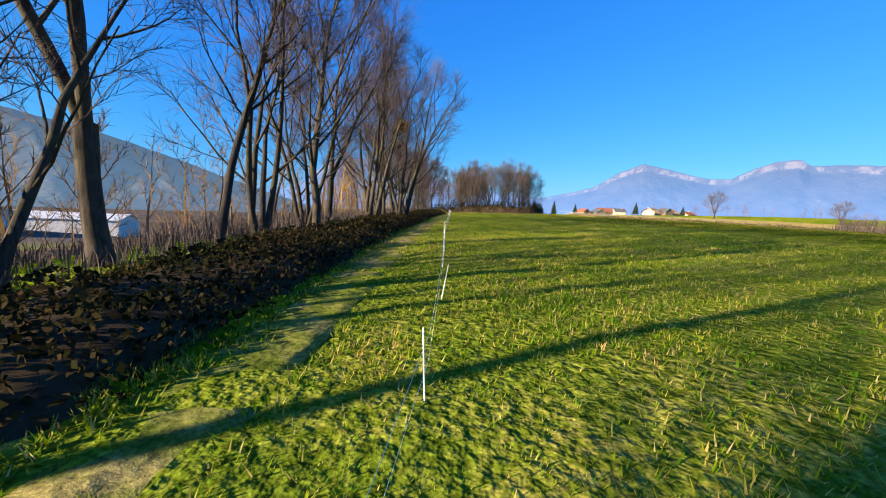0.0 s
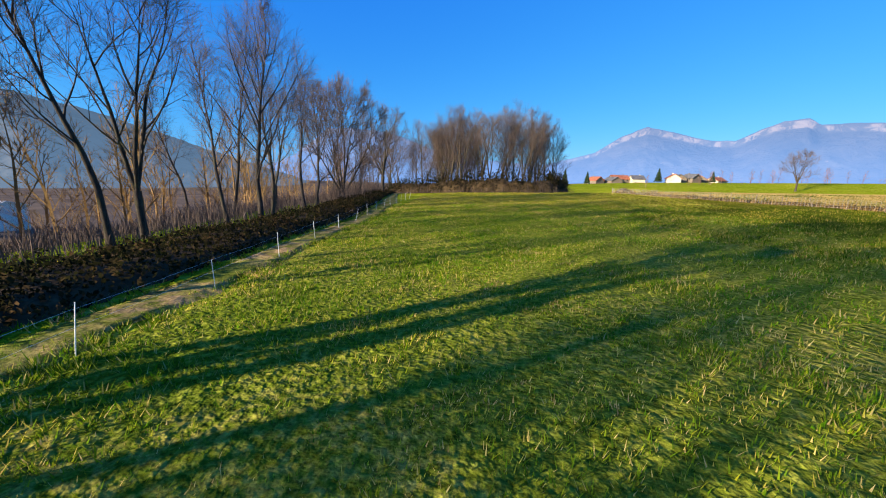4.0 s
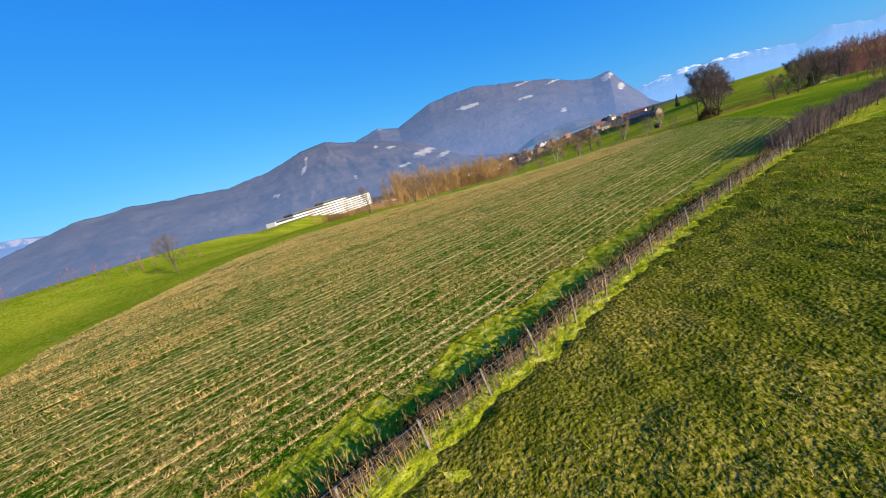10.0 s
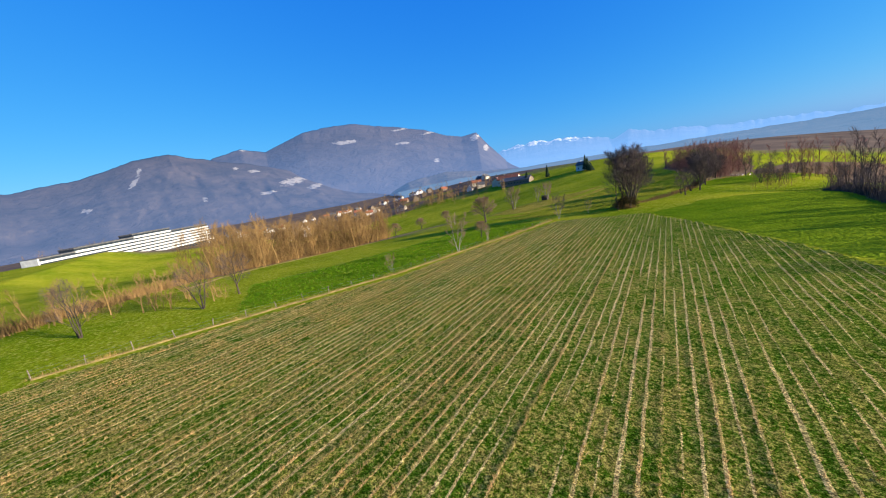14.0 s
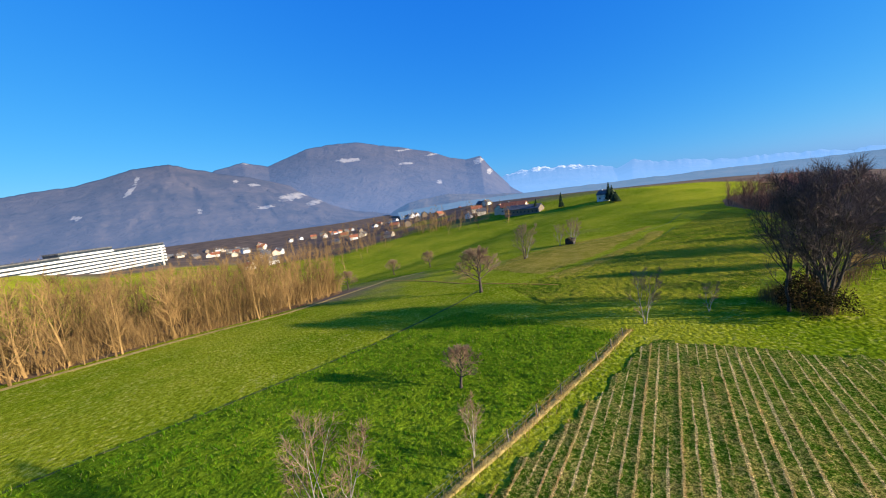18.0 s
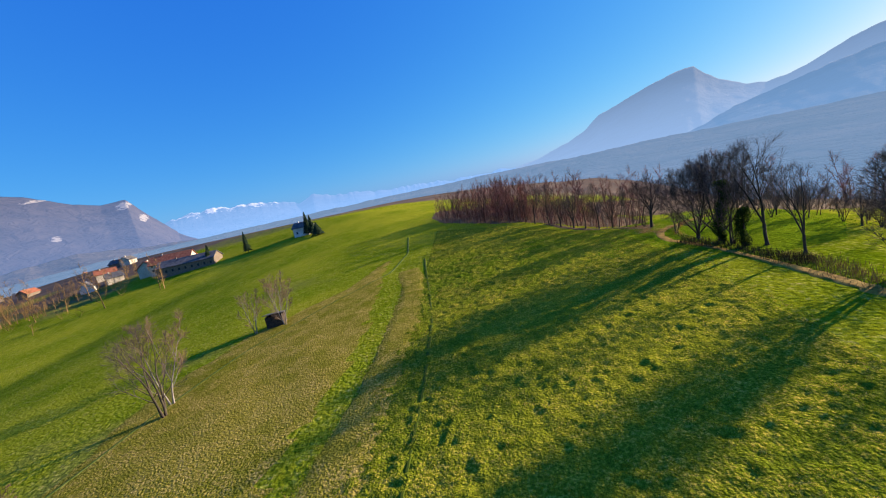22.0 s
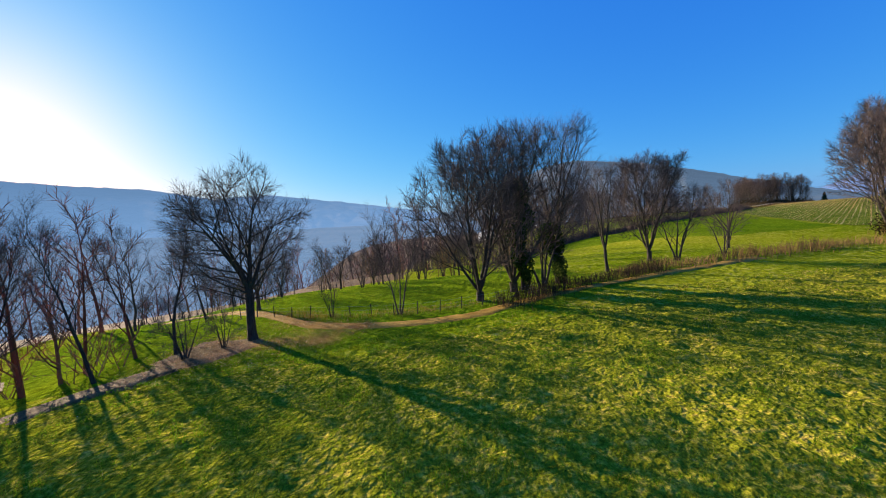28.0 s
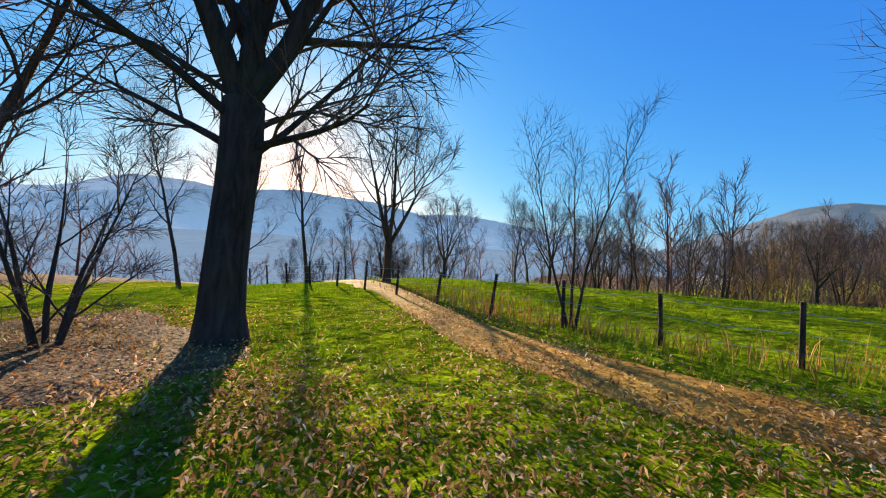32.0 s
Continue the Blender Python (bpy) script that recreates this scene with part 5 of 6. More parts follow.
def fence(name, points, gap, r, h, mat, wires, label, wire_mat=WIRE, wire_r=0.006, lean=4.0, start=0.0, netting=False):
    """Posts at even gaps with wires strung from post to post."""
    x, y, _, _ = along(points, 0.25)
    step = max(1, int(gap / 0.25))
    x, y = x[int(start / 0.25)::step], y[int(start / 0.25)::step]
    ob = empty(name, pose(x[0], y[0], gz(x[0], y[0])))
    tagged(ob, label, "fence")
    back = ob.matrix_world.inverted()
    me = post_mesh("post", r, h + 0.15, mat)
    tops = []
    for px, py in zip(x, y):
        p = piece("post", me, ob)
        m = pose(px, py, gz(px, py) - 0.12, random.gauss(0, lean), random.gauss(0, lean), random.uniform(0, 360))
        p.matrix_basis = back @ m @ Matrix.Diagonal((1, 1, random.uniform(0.9, 1.08), 1))
        tops.append((px, py, gz(px, py)))
    if netting:
        V, F = [], []
        for (ax, ay, az), (bx, by, bz) in zip(tops[:-1], tops[1:]):
            for k in range(8):
                p = Vector((ax + (bx - ax) * k / 8, ay + (by - ay) * k / 8, az + (bz - az) * k / 8)) - ob.matrix_world.translation
                n = len(V)
                V += [(p.x - 0.008, p.y, p.z + 0.05), (p.x + 0.008, p.y - 0.006, p.z + 0.05), (p.x, p.y + 0.008, p.z + 0.05)]
                V += [(x, y, z + h * 0.9) for x, y, z in V[n:]]
                F += [(n, n + 1, n + 4), (n, n + 4, n + 3), (n + 1, n + 2, n + 5), (n + 1, n + 5, n + 4), (n + 2, n, n + 3), (n + 2, n + 3, n + 5)]
        piece("netting", raw_mesh("netting", V, F, wire_mat), ob, "upright wires of the netting")
    for w in wires:
        pts = []
        for (ax, ay, az), (bx, by, bz) in zip(tops[:-1], tops[1:]):
            for f in (0.0, 0.5):
                pts.append((ax + (bx - ax) * f, ay + (by - ay) * f, az + (bz - az) * f + h * w - (0.03 if f else 0)))
        pts.append((tops[-1][0], tops[-1][1], tops[-1][2] + h * w))
        P = np.array(pts) - np.array(ob.matrix_world.translation)
        piece("wire", raw_mesh("wire", *tubes([(P, np.full(len(P), wire_r), 2)], (2,)), wire_mat), ob)
    return ob


fence("electric_fence", [(-0.7, -76), (-1.1, -68), (-2.5, -58), (-3.5, -52), (-4.5, -44), (-6.6, -28), (-8.6, -14), (-9.6, -7), (-11.2, 4), (-12.4, 14), (-13.4, 24)], 3.6, 0.010, 0.8, PLASTIC, (0.95, 0.6), "thin white plastic stakes with tape of an electric fence", PLASTIC, 0.0018, 5, 0.9)
fence("stock_fence", [(x - 0.75, y - 0.4) for x, y in HEDGE_LINE[:8]], 2.6, 0.045, 0.95, WOOD, (0.95, 0.75, 0.55, 0.35, 0.15), "weathered stake fence with wire netting", WIRE, 0.005, 6, netting=True)
fence("stake_fence", FENCE_LINE, 4.2, 0.06, 1.1, WOOD, (0.9, 0.55), "weathered wooden posts with wire along the path", WIRE, 0.006, 4)
fence("post_fence", [(134, -166), (137, -158.6), (139.2, -154.6), (140.4, -151.8), (141.6, -149), (142.2, -146), (141.6, -142), (139.4, -136)], 1.55, 0.035, 0.78, DARK_WOOD, (0.92, 0.6, 0.3), "dark wooden fence posts with wire beside the footpath", WIRE, 0.004, 4)


# ---- buildings ----
def slab_block():
    """The long white flats block: storeys of white balcony bands over dark window bands."""
    a, b = Vector((448, 150, 0)), Vector((585, 52, 0))
    turn = math.degrees(math.atan2(b.y - a.y, b.x - a.x))
    L = (b - a).length
    ob = empty("apartment_block", pose(a.x, a.y, -6.0, 0, 0, turn))
    tagged(ob, "long white apartment block with stepped ends and balcony bands", "building")
    steps = ((0, 26, 5), (26, 78, 6), (78, 120, 7), (120, 172, 6), (172, L, 5))
    H = 2.9
    for x0, x1, n in steps:
        bm = bmesh.new()
        box(bm, x0, 0, -8, x1, 15, n * H)
        part("wall", bm, GLASS_DARK, ob, "dark band of windows behind the balconies")
        bm = bmesh.new()
        box(bm, x0 - 0.2, -0.6, n * H, x1 + 0.2, 15.4, n * H + 1.1, 0.1)
        part("roof", bm, SLATE, ob)
        for s in range(n):
            bm = bmesh.new()
            box(bm, x0 + 0.15, -1.5, s * H - 0.35, x1 - 0.15, 0.02, s * H + 1.25, 0.06)
            part("balcony", bm, WHITE_PLASTER, ob, "white balcony band")
    for x0 in (-0.5, L - 0.5):
        bm = bmesh.new()
        box(bm, x0, -1.0, -8, x0 + 1, 15.2, 5 * H + 0.6, 0.08)
        part("end_wall", bm, WHITE_PLASTER, ob)
    return ob


slab_block()


def house(x, y, turn, w, d, h, roof_h, wall, roof, label, dz=0.0, windows=True):
    """A gabled house with eaves, chimney, door and windows."""
    ob = empty("house", pose(x, y, gz(x, y) + dz, 0, 0, turn))
    tagged(ob, label, "house")
    bm = bmesh.new()
    box(bm, -w / 2, -d / 2, -4, w / 2, d / 2, h)
    for sx in (-w / 2, w / 2):
        g = [bm.verts.new(p) for p in ((sx, -d / 2, h), (sx, d / 2, h), (sx, 0, h + roof_h))]
        bm.faces.new(g)
    part("wall", bm, wall, ob)
    bm = bmesh.new()
    o, t = 0.6, 0.25
    ey, ez = d / 2 + o, h - roof_h * o / (d / 2)
    for s in (-1, 1):
        lo = [bm.verts.new((sx, s * ey, ez + k)) for sx in (-w / 2 - o, w / 2 + o) for k in (0, t)]
        hi = [bm.verts.new((sx, 0, h + roof_h + k)) for sx in (-w / 2 - o, w / 2 + o) for k in (0, t)]
        for f in ((lo[0], lo[2], hi[2], hi[0]), (lo[1], lo[3], hi[3], hi[1]), (lo[0], lo[1], lo[3], lo[2]), (lo[0], lo[1], hi[1], hi[0]), (lo[2], lo[3], hi[3], hi[2])):
            bm.faces.new(f)
    rf = part("roof", bm, roof, ob)
    bm = bmesh.new()
    box(bm, w * 0.2, -0.2, h + roof_h * 0.4, w * 0.2 + 0.7, 0.5, h + roof_h + 0.8, 0.04)
    ch = part("chimney", bm, wall, rf)
    if windows:
        for s in (-1, 1):
            for k in range(max(2, int(w / 3.2))):
                wx = -w / 2 + (k + 0.5) * w / max(2, int(w / 3.2))
                for z in np.arange(1.0, h - 1.2, 2.7):
                    bm = bmesh.new()
                    box(bm, wx - 0.5, s * (d / 2 + 0.02) - 0.06, z, wx + 0.5, s * (d / 2 + 0.02) + 0.06, z + 1.3)
                    part("window", bm, GLASS_DARK, ob)
    return ob


house(380, -240, 30, 22, 11, 5, 4, CREAM, TILE, "long farmhouse with a red tiled roof")
house(396, -238, 120, 14, 9, 4.5, 3.4, CREAM, TILE, "farm building with a red tiled roof")
house(360, -234, 25, 30, 12, 4, 3, WOOD, SLATE, "low barn with a dark roof")
house(302, -262, 10, 9, 8, 4.5, 2.6, WHITE_PLASTER, SLATE, "white house beside the conifers")
random.seed(12)
for i in range(9):
    house(72 + i * 11 + random.uniform(-3, 3), 272 + random.uniform(-12, 30), random.uniform(0, 180), random.uniform(9, 14), random.uniform(8, 10), random.uniform(3.5, 6), 2.8,
          random.choice((CREAM, WOOD, CREAM)), random.choice((TILE, SLATE, TILE)), "house of the hamlet beyond the field", -2)
for i in range(110):
    x, y = roof_at(random.uniform(-68, -122), random.uniform(355, 900))
    if 400 < x < 650 and -10 < y < 190:
        continue
    house(x, y, random.uniform(0, 180), random.uniform(7, 11), random.uniform(6, 8), random.uniform(2.6, 4.6), 2.6, random.choice((CREAM, WHITE_PLASTER, WOOD)),
          random.choice((TILE, SLATE, SLATE)), "small house of the valley town", 0, False)
for i, (x, y, t, w) in enumerate(((-170, -30, 20, 60), (-210, 20, 15, 80), (-190, 70, 30, 40), (-120, -230, 60, 50), (-60, -300, 40, 40))):
    ob = house(x, y, t, w, 24, 7, 2.2, WHITE_PLASTER, WHITE_PLASTER, "low white industrial hall in the valley", 0, False)


# the field hut between the trees
def hut(x, y):
    ob = empty("field_hut", pose(x, y, gz(x, y), 0, 0, 25))
    tagged(ob, "small dark wooden field hut with a sloping roof", "hut")
    for k in range(12):
        bm = bmesh.new()
        box(bm, -1.5 + k * 0.25, -1.2, 0, -1.26 + k * 0.25, -1.16, 2.0 + 0.01 * (k % 2))
        part("board", bm, DARK_WOOD, ob)
    for k, (x0, y0, x1, y1) in enumerate(((-1.5, -1.16, -1.45, 1.2), (1.45, -1.16, 1.5, 1.2), (-1.45, 1.16, 1.45, 1.2))):
        bm = bmesh.new()
        box(bm, x0, y0, 0, x1, y1, 2.0)
        part("wall", bm, DARK_WOOD, ob)
    bm = bmesh.new()
    box(bm, -1.75, -1.5, 2.0, 1.75, 1.5, 2.09, 0.02)
    for v in bm.verts:
        v.co.z += 0.16 * (v.co.y + 1.5)
    part("roof", bm, SLATE, ob)


hut(211.5, -130.8)


# ---- conifers ----
def conifer_mesh(seed, h, r):
    rng = np.random.default_rng(seed)
    V, F, n = [], [], 0
    for k in range(420):
        f = rng.uniform(0.06, 1) ** 0.8
        a = rng.uniform(0, 6.283)
        L = r * (1.05 - f) * rng.uniform(0.6, 1.15) + 0.15
        z = h * f
        o = np.array([math.cos(a), math.sin(a), 0])
        s = np.array([-math.sin(a), math.cos(a), 0]) * L * 0.26
        p = np.array([0, 0, z])
        tip = p + o * L + np.array([0, 0, -0.25 * L])
        mid = p + o * L * 0.55 + np.array([0, 0, 0.02 * L])
        V += [p, mid + s + [0, 0, -0.12], mid + [0, 0, 0.12], mid - s + [0, 0, -0.12], tip]
        F += [[n, n + 1, n + 2], [n, n + 2, n + 3], [n + 1, n + 4, n + 2], [n + 2, n + 4, n + 3]]
        n += 5
    return raw_mesh("foliage", V, F, CONIFER)


def conifer(x, y, h, r, seed=1, label="dark green conifer beside the buildings"):
    ob = empty("conifer_tree", pose(x, y, gz(x, y), 0, 0, seed * 40))
    tagged(ob, label, "tree")
    piece("trunk", raw_mesh("trunk", *tubes([(np.array([[0, 0, -0.3], [0, 0, h * 0.5], [0, 0, h * 0.97]]), np.array([0.2, 0.12, 0.03]), 1)], (1,)), BARK, True), ob)
    piece("crown", conifer_mesh(seed, h, r), ob)


for i, (x, y, h, r) in enumerate(((292, -256, 11, 3.4), (297, -259, 13, 3.6), (286, -252, 7, 4.5), (330, -246, 12, 3), (348, -236, 9, 3.4), (352, -240, 10, 3), (11, 74, 7, 2.4), (34, 196, 10, 3), (60, 262, 9, 3), (108, 262, 10, 3.4), (150, 276, 8, 3))):
    conifer(x, y, h, r, i + 1)


# ivy on a trunk beside the footpath
def ivy_column(x, y, h, seed):
    rng = np.random.default_rng(seed)
    n = int(1400 * h)
    z = rng.uniform(0, 1, n) ** 0.85 * h
    a = rng.uniform(0, 6.283, n)
    rad = (0.32 + 0.8 * np.sin(np.clip(z / h, 0, 1) * 2.7) ** 0.7) * 1.0 * (0.8 + 0.35 * np.sin(a * 3 + z * 1.7))
    rad *= np.sqrt(rng.uniform(0.25, 1, n))
    rad *= 0.45 + 0.75 * np.abs(np.sin(z * 0.95 + seed) * np.cos(z * 0.41 + a))
    c = np.stack([np.cos(a) * rad + 0.35 * np.sin(z * 0.7), np.sin(a) * rad + 0.3 * np.cos(z * 0.9), z], 1)
    u, v = rng.normal(0, 1, (n, 3)), rng.normal(0, 1, (n, 3))
    u /= np.linalg.norm(u, axis=1)[:, None]
    v -= u * (u * v).sum(1)[:, None]
    v /= np.linalg.norm(v, axis=1)[:, None]
    s = rng.uniform(0.045, 0.095, n)[:, None]
    V = np.stack([c - u * s, c + v * s * 0.8, c + u * s * 1.2, c - v * s * 0.8], 1).reshape(-1, 3)
    F = np.arange(n * 4).reshape(n, 4)
    ob = empty("ivy_tree", pose(x, y, gz(x, y)))
    tagged(ob, "trunk thickly overgrown with dark green ivy", "tree")
    piece("trunk", raw_mesh("trunk", *tubes([(np.array([[0, 0, -0.2], [0.1, 0, h * 0.5], [0.2, 0.1, h]]), np.array([0.2, 0.14, 0.05]), 1)], (1,)), BARK, True), ob)
    piece("ivy", raw_mesh("ivy", V, F, IVY), ob)


ivy_column(138.4, -138.0, 8.6, 3)
ivy_column(137.2, -134.6, 5.0, 4)


# mistletoe balls in the row trees
def mistletoe(x, y, z, r, seed):
    rng = np.random.default_rng(seed)
    n = 700
    d = rng.normal(0, 1, (n, 3))
    d /= np.linalg.norm(d, axis=1)[:, None]
    tip = d * r * rng.uniform(0.7, 1.0, n)[:, None]
    s = np.cross(d, rng.normal(0, 1, (n, 3))) * 0.02
    mid = tip * 0.55 + rng.normal(0, 0.06, (n, 3)) * r
    V = np.stack([mid * 0.1, mid + s, tip, mid - s], 1).reshape(-1, 3)
    ob = piece("mistletoe", raw_mesh("mistletoe", V, np.arange(n * 4).reshape(n, 4), RUSSET))
    ob.matrix_world = pose(x, y, z)
    tagged(ob, "brown twiggy mistletoe ball in a bare tree", "mistletoe")


mistletoe(-9.8, -38.5, gz(-9.8, -38.5) + 8.4, 0.75, 1)
mistletoe(-12.4, -30.0, gz(-12.4, -30.0) + 8.0, 0.6, 2)


# ---- mountains and the far sky ----
def mountain_material(name, wood_low, wood_high, rock, haze, glow, snow=None, cliff=0.6, walls=False):
    """Far slopes: bare woods, pale cliffs, snow in gullies; a blue surface glow stands in for hazy air."""
    m, nodes, links, b = material(name, 1.0)
    b.inputs["Specular IOR Level"].default_value = 0.0
    at = world_place(nodes)
    big = noise_tex(nodes, links, at, 0.004, 6, 0.6)
    mid = noise_tex(nodes, links, at, 0.012, 7, 0.65, 0.6)
    z = nodes.new("ShaderNodeSeparateXYZ")
    links.new(at, z.inputs[0])

    def by_height(lo, hi, most=1.0):
        s = nodes.new("ShaderNodeMapRange")
        s.inputs["From Min"].default_value, s.inputs["From Max"].default_value, s.inputs["To Max"].default_value = lo, hi, most
        links.new(z.outputs["Z"], s.inputs["Value"])
        return s.outputs[0]

    c = ramp(nodes, links, big, [(0.35, wood_low), (0.65, wood_high)])
    bare = ramp(nodes, links, mid, [(cliff, (0, 0, 0)), (cliff + 0.06, (1, 1, 1))])
    scar = nodes.new("ShaderNodeAttribute")
    scar.attribute_name = "rock"
    k = nodes.new("ShaderNodeMath")
    k.operation = "MULTIPLY_ADD"
    links.new(noise_tex(nodes, links, at, 0.022, 6, 0.75), k.inputs[0])
    k.inputs[1].default_value = 1.1
    links.new(scar.outputs["Fac"], k.inputs[2])
    bare = mix(nodes, links, 1.0, bare, ramp(nodes, links, k.outputs[0], [(0.98, (0, 0, 0)), (1.1, (1, 1, 1))]), "ADD")
    if walls:
        slope = nodes.new("ShaderNodeSeparateXYZ")
        links.new(nodes.new("ShaderNodeNewGeometry").outputs["Normal"], slope.inputs[0])
        upright = ramp(nodes, links, slope.outputs["Z"], [(0.48, (1, 1, 1)), (0.66, (0, 0, 0))])
        gaps = ramp(nodes, links, mid, [(0.44, (0.0, 0.0, 0.0)), (0.56, (1, 1, 1))])
        bare = mix(nodes, links, 1.0, bare, mix(nodes, links, 1.0, upright, gaps, "MULTIPLY"), "ADD")
    c = mix(nodes, links, bare, c, rock)
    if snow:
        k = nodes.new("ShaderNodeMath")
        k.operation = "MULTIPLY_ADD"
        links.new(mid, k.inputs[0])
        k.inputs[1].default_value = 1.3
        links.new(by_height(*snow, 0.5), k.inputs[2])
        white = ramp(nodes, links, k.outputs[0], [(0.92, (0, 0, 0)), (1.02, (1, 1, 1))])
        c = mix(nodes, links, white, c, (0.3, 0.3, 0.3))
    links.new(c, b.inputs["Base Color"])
    # haze put in as emission of the slope, stronger towards its foot
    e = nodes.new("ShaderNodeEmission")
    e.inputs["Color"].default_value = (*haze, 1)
    # snow glows pale blue in place of sunlight falling on it
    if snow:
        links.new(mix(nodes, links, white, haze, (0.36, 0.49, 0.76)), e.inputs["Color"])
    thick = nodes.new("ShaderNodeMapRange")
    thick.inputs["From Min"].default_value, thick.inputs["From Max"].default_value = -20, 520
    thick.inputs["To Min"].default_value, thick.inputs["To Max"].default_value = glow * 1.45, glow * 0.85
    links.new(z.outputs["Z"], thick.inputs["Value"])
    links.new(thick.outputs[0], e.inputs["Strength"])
    a = nodes.new("ShaderNodeAddShader")
    links.new(b.outputs[0], a.inputs[0])
    links.new(e.outputs[0], a.inputs[1])
    links.new(a.outputs[0], nodes["Material Output"].inputs["Surface"])
    bump(nodes, links, mid, 1.0, 25, b)
    return m


def mountain(name, profile, far, near, mat, label, rough=0.5, seed=1, foot=-60.0, jag=0.06, steep=1.2, wall=0.0, scars=(), pleat=0.03):
    """A range: the ridge follows (direction, height angle) pairs; spurs and gullies run down to its foot."""
    C = (120.0, -60.0, 18.0)
    az = np.array([p[0] for p in profile], float)
    el = np.array([p[1] for p in profile], float)
    n, rows = 480, 52
    A = np.linspace(az[0], az[-1], n)
    o = np.argsort(az)
    E = np.interp(A, az[o], el[o])
    smooth_top = C[2] + np.tan(np.radians(E)) * far
    E = E + jag * (1.2 * value_noise(A, A * 0, 2.2, seed) + 0.8 * value_noise(A, A * 0, 0.8, seed + 1) + 0.5 * value_noise(A, A * 0, 0.35, seed + 2))
    top = C[2] + np.tan(np.radians(E)) * far
    a = np.radians(A)
    V = []
    for r in range(rows):
        f = r / (rows - 1)                                    # 0 foot, 1 ridge
        g = np.full(n, f)
        relief = value_noise(A, g * 7 + A * 0.12, 3.2, seed + 3) + 0.6 * value_noise(A, g * 9 - A * 0.2, 1.5, seed + 4) + 0.3 * value_noise(A, g * 12, 0.7, seed + 5)
        lower, upper = min(f / 0.87, 1.0), float(smooth01((f - 0.87) / 0.08))
        fd = f if not wall else (0.96 * lower if f < 0.87 else 0.96 + 0.3 * (f - 0.87))
        D = near + (far - near) * fd + rough * (far - near) * 0.13 * relief * math.sin(math.pi * f)
        rise = f ** steep if not wall else (1 - wall) * lower ** steep + wall * upper
        Z = foot + (smooth_top + (top - smooth_top) * f ** 4 - foot) * rise + pleat * (top - foot) * relief * math.sin(math.pi * f)
        V.append(np.stack([C[0] - np.sin(a) * D, C[1] + np.cos(a) * D, Z], 1))
    V.append(np.stack([C[0] - np.sin(a) * (far + 150), C[1] + np.cos(a) * (far + 150), np.full(n, foot)], 1))
    V = np.array(V)
    i = (np.arange(rows)[:, None] * n + np.arange(n - 1)[None]).ravel()
    F = np.stack([i, i + 1, i + n + 1, i + n], 1)
    if az[0] < az[-1]:
        F = F[:, ::-1]
    me = raw_mesh(name, V.reshape(-1, 3), F, mat, True)
    W = V.reshape(-1, 3) - np.array(C)
    va, ve = np.degrees(np.arctan2(-W[:, 0], W[:, 1])), np.degrees(np.arctan2(W[:, 2], np.hypot(W[:, 0], W[:, 1])))
    rock = np.zeros(len(W))
    for s_az, s_el, s_w, s_h, lean in scars:
        da, de = va - s_az, ve - s_el
        da = da - lean * de
        rock = np.maximum(rock, 1 - 0.55 * ((da / s_w) ** 2 + (de / s_h) ** 2))
    me.attributes.new("rock", "FLOAT", "POINT").data.foreach_set("value", (0.56 * np.clip(rock, 0, 1)).astype(np.float32))
    return tagged(piece(name, me), label, "mountain", kind="structure")


HAZE = (0.15, 0.29, 0.58)
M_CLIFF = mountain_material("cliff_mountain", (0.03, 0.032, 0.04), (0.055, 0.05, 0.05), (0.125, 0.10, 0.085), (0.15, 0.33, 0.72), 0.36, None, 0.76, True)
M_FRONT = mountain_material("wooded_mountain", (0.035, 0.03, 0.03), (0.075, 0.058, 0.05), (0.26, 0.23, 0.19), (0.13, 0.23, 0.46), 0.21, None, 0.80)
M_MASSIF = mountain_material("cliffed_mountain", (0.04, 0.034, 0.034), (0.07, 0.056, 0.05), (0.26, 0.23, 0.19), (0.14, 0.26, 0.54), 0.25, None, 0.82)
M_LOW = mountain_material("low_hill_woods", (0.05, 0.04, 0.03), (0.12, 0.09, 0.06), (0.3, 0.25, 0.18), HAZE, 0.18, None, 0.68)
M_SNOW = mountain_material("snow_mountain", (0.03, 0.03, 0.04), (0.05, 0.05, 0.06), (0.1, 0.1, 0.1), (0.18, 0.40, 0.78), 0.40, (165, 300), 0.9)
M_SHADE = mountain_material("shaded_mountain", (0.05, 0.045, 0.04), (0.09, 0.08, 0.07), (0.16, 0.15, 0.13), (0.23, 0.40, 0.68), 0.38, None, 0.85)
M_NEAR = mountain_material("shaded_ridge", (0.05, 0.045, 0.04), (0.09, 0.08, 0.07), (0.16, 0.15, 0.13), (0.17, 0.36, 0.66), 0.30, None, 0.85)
M_HAZE = mountain_material("glowing_haze_slope", (0.035, 0.035, 0.035), (0.07, 0.06, 0.055), (0.12, 0.11, 0.1), (0.18, 0.35, 0.60), 0.24, None, 0.85)
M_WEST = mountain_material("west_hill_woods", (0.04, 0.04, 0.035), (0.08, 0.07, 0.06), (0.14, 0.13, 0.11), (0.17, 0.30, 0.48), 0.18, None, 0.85)
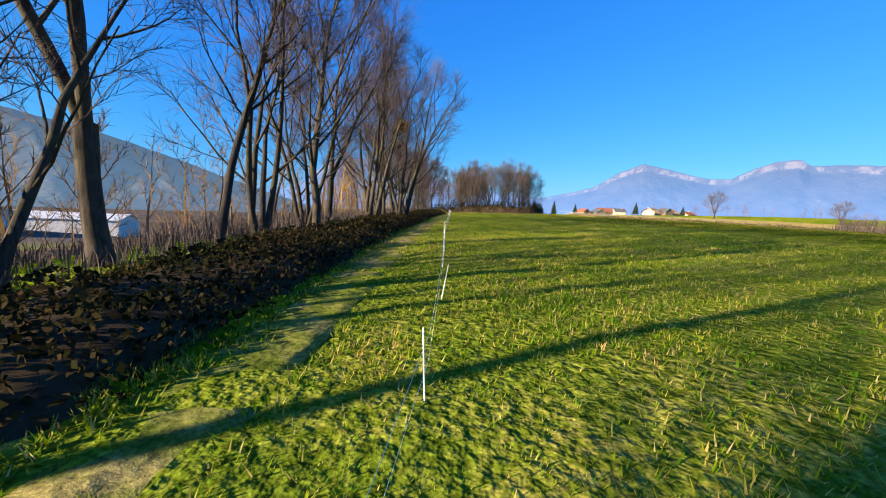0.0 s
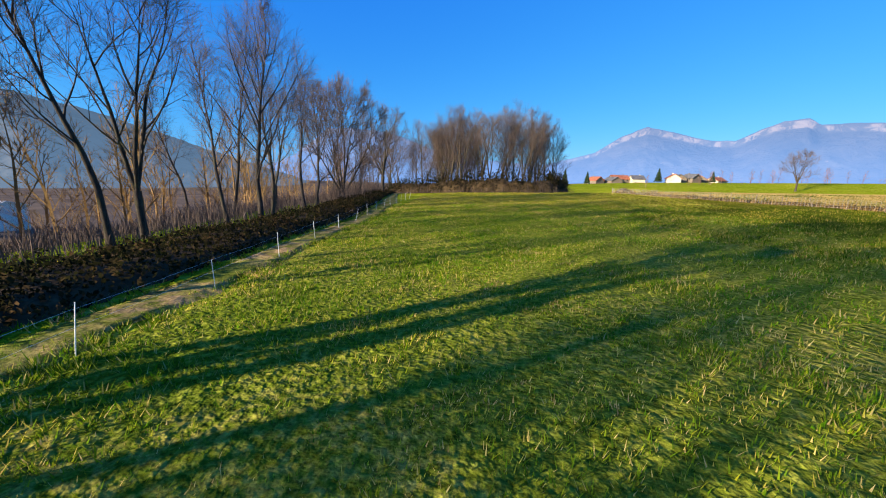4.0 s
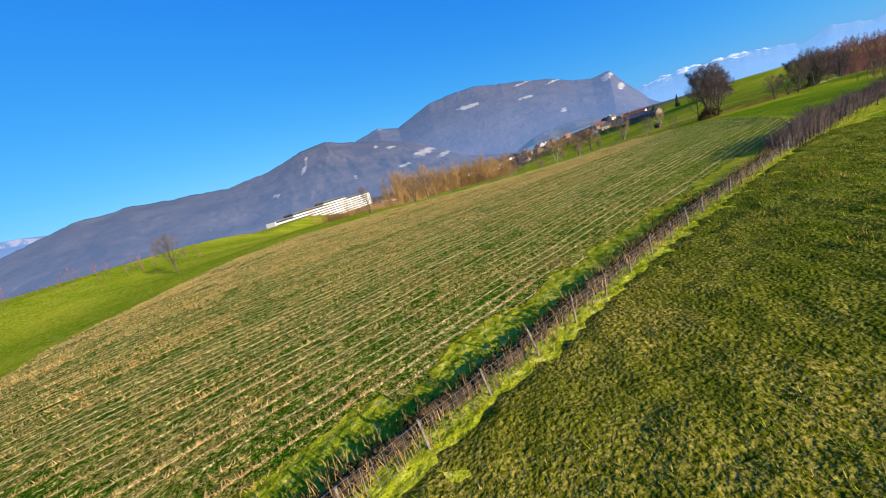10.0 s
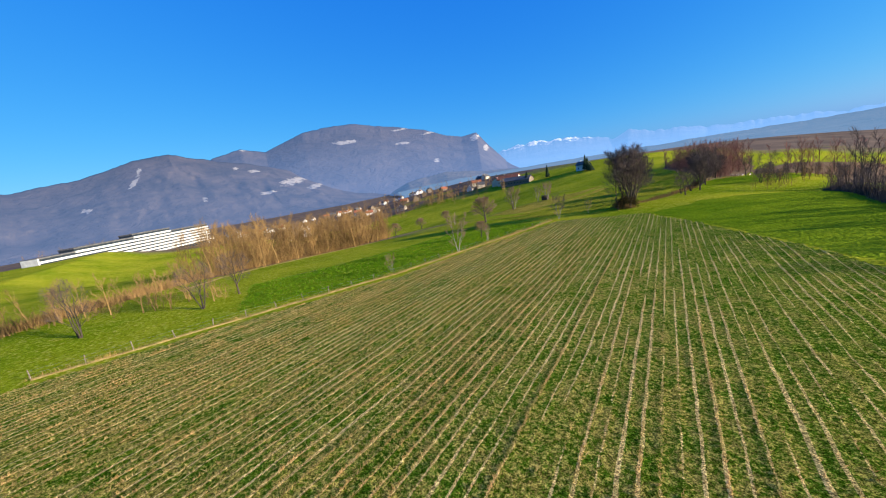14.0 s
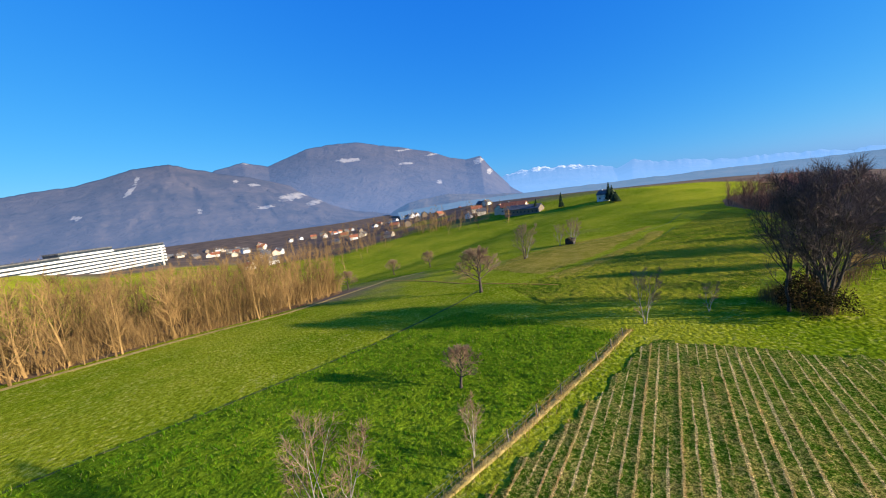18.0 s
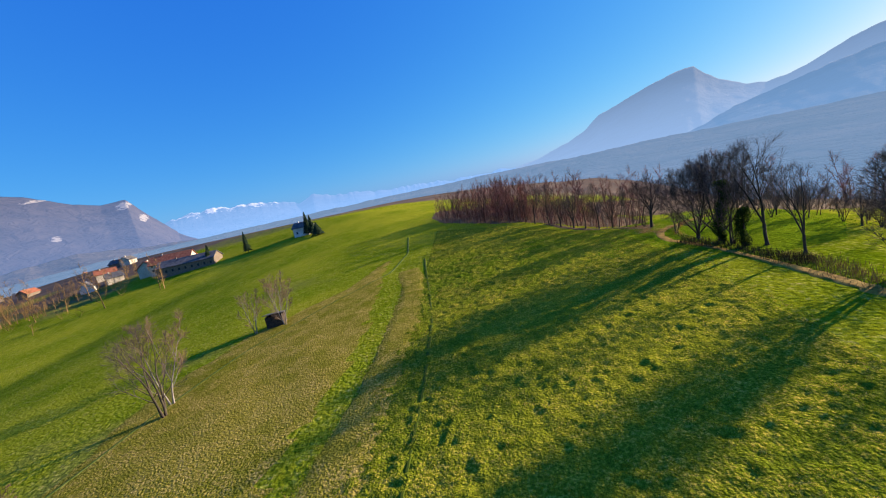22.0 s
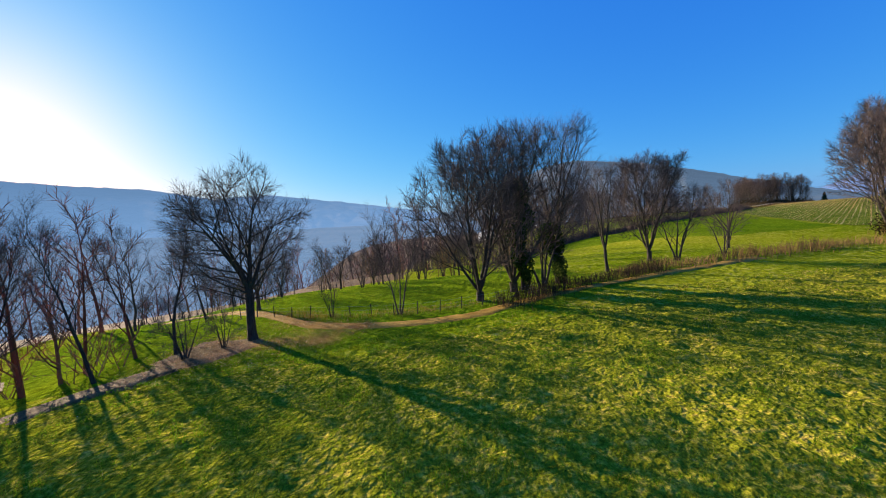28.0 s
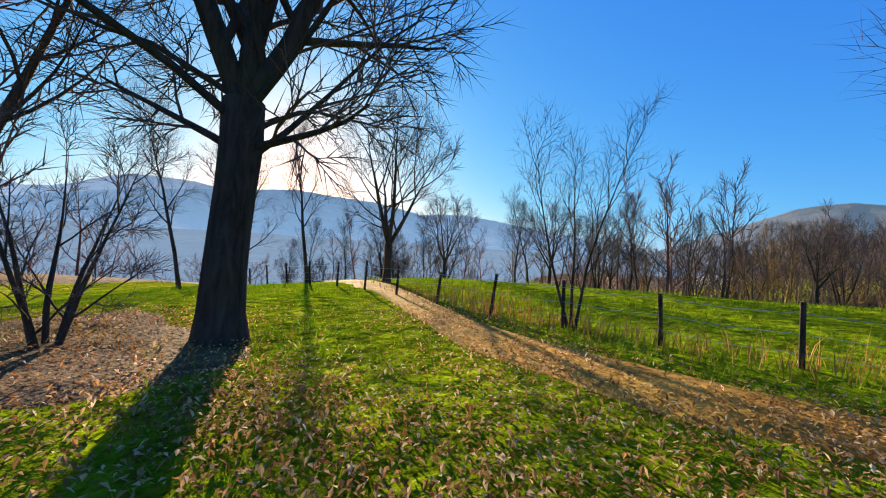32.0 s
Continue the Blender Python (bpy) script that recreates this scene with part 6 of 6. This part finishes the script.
mountain("backdrop_cliff_range", [(38, -0.8), (34, 1.2), (31, 2.6), (28.6, 4.6), (26.6, 6.3), (23, 6.6), (18, 6.2), (12, 4.2), (6, 3.0), (-4, 2.4), (-10.8, 4.2), (-14, 6.2), (-17, 7.5), (-20, 6.7), (-24, 5.6), (-26.4, 5.5), (-28.5, 6.6), (-30.5, 7.5), (-32.5, 7.7), (-33.5, 6.9), (-36, 6.9), (-40.5, 6.6), (-43.1, 5.8), (-46, 5.2), (-52, 4.6), (-58, 3.4)], 4250, 3100, M_CLIFF, "blue hazy limestone mountains with pale cliffs", seed=3, jag=0.05, wall=0.12)
mountain("backdrop_front_hill", [(-40, 1.2), (-46, 3.6), (-52, 5.4), (-57.7, 5.8), (-63, 5.5), (-68, 5.2), (-71, 5.6), (-73.5, 6.0), (-76.3, 6.9), (-78.5, 7.6), (-82.2, 8.2), (-85, 7.3), (-87, 6.8), (-91, 5.9), (-96, 4.4), (-100, 2.6), (-104, 0.9), (-110, -0.4)], 3300, 1500, M_FRONT, "brown wooded mountain with pale rock scars", seed=5, jag=0.06,
         scars=((-77.9, 5.2, 0.42, 1.0, -0.9), (-78.8, 6.5, 0.3, 0.5, -0.5), (-72.8, 2.6, 0.7, 0.4, 0), (-95.9, 3.0, 2.6, 0.7, -1.6), (-98.6, 1.9, 1.6, 0.5, -1.5), (-91.2, 5.0, 1.0, 0.3, 0), (-89, 5.6, 0.6, 0.25, 0), (-92.0, 1.9, 1.6, 0.35, 0), (-84.2, 2.2, 0.5, 0.4, 0)))
mountain("backdrop_massif", [(-80, 3.0), (-84, 5.4), (-87, 7.1), (-90.4, 8.0), (-93.3, 7.3), (-95.5, 8.1), (-98.5, 9.2), (-103, 9.75), (-106, 9.6), (-109.5, 8.95), (-112.7, 8.3), (-116, 7.5), (-119.2, 6.2), (-121.4, 5.7), (-123.7, 5.85), (-125.5, 3.7), (-127.6, 1.2), (-130, 0.2)], 4000, 2500, M_MASSIF, "broad wooded mountain with cliffs below its flat top", rough=0.25, seed=7, jag=0.05, wall=0.0, steep=1.0,
         scars=((-104.2, 7.35, 2.6, 0.42, 0.6), (-112.5, 6.1, 1.4, 0.32, 1.2), (-112.5, 8.05, 2.0, 0.2, -4.0), (-116.7, 7.0, 1.6, 0.22, -3.0), (-123.4, 5.3, 0.9, 0.6, -0.6), (-117.1, 2.9, 0.7, 0.4, 0), (-124.8, 3.6, 0.6, 0.6, 0), (-91, 7.8, 1.2, 0.2, 0)))
mountain("backdrop_low_hills", [(-108, -1.5), (-112, 0.4), (-118, 1.0), (-124, 0.3), (-130, -0.2), (-140, -0.6), (-150, -1.0), (-160, -1.6), (-170, -2.0), (-180, -2.0)], 2300, 1300, M_LOW, "low wooded hills in the valley", seed=9, jag=0.06)
mountain("backdrop_snow_peaks", [(-120, 1.0), (-126, 2.4), (-128, 2.9), (-132, 3.1), (-134.6, 3.1), (-137.7, 2.8), (-140.6, 2.2), (-142.3, 1.9), (-144.2, 2.6), (-147, 2.1), (-150.7, 1.8), (-153, 1.1), (-158, 0.9), (-162, 0.8), (-170, 0.5), (-180, 0.2)], 4600, 3000, M_SNOW, "distant snow-covered peaks in haze", rough=0.1, seed=11, jag=0.16, pleat=0.012)
mountain("backdrop_sun_range", [(192, -1.0), (186, 0.3), (182.5, 1.0), (178.4, 2.2), (176, 3.4), (174.2, 4.7), (170.7, 5.9), (167, 7.0), (164.8, 7.5), (163.2, 7.55), (162.3, 6.5), (161, 5.5), (158.6, 4.2), (156.7, 3.7), (155, 4.0), (152.6, 4.8), (150.4, 5.8), (148.6, 6.3), (145, 6.5), (141.5, 6.35), (137, 5.6), (130, 4.0), (124, 2.0)], 4300, 2400, M_SHADE, "hazy blue mountain with a blunt rocky peak against the sun", seed=13, jag=0.05)
mountain("backdrop_near_ridge", [(172, -0.8), (166, 0.6), (160, 2.0), (154, 3.5), (148, 4.7), (142, 5.6), (137, 6.15), (130.8, 6.9), (124, 6.4), (120, 6.2), (116.5, 5.6), (113, 4.8), (110, 5.1), (106, 5.2), (102, 4.6), (95, 3.6), (88.5, 2.5), (80, 0.8), (74, 0.2)], 3300, 1300, M_NEAR, "long wooded ridge in blue haze against the sun", seed=19, jag=0.05)
# added slope over the valley floor; its glow stands in for haze
mountain("backdrop_haze_slope", [(204, -2.2), (196, -1.2), (188, -0.5), (180, 0.1), (172, 0.3), (160, 0.2), (150, 0.1), (140, 0.3), (128, 0.1), (118, 0.3), (106, 0.1), (92, -0.1), (80, -0.4), (70, -1.2)], 1600, 330, M_HAZE, "added slope glowing as haze below the ridge towards the sun", rough=0.25, seed=17, foot=-52.0, jag=0.05)
# second added sheet, glowing like haze above the far ground
mountain("backdrop_far_haze", [(250, -0.9), (240, -0.3), (230, -0.1), (220, 0.0), (210, 0.1), (200, 0.2), (190, 0.3), (180, 0.2), (172, -0.4)], 1900, 640, M_HAZE, "added slope glowing as haze before the snow peaks", rough=0.25, seed=23, foot=-48.0, jag=0.04)
mountain("backdrop_west_hill", [(86, 0.0), (80, 1.2), (73, 4.0), (66, 6.8), (62, 7.3), (57.5, 6.7), (52, 5.6), (47.6, 4.4), (42, 2.6), (36, 0.8), (30, -1.0)], 2600, 900, M_WEST, "dark wooded hill west of the valley", seed=15, jag=0.06)
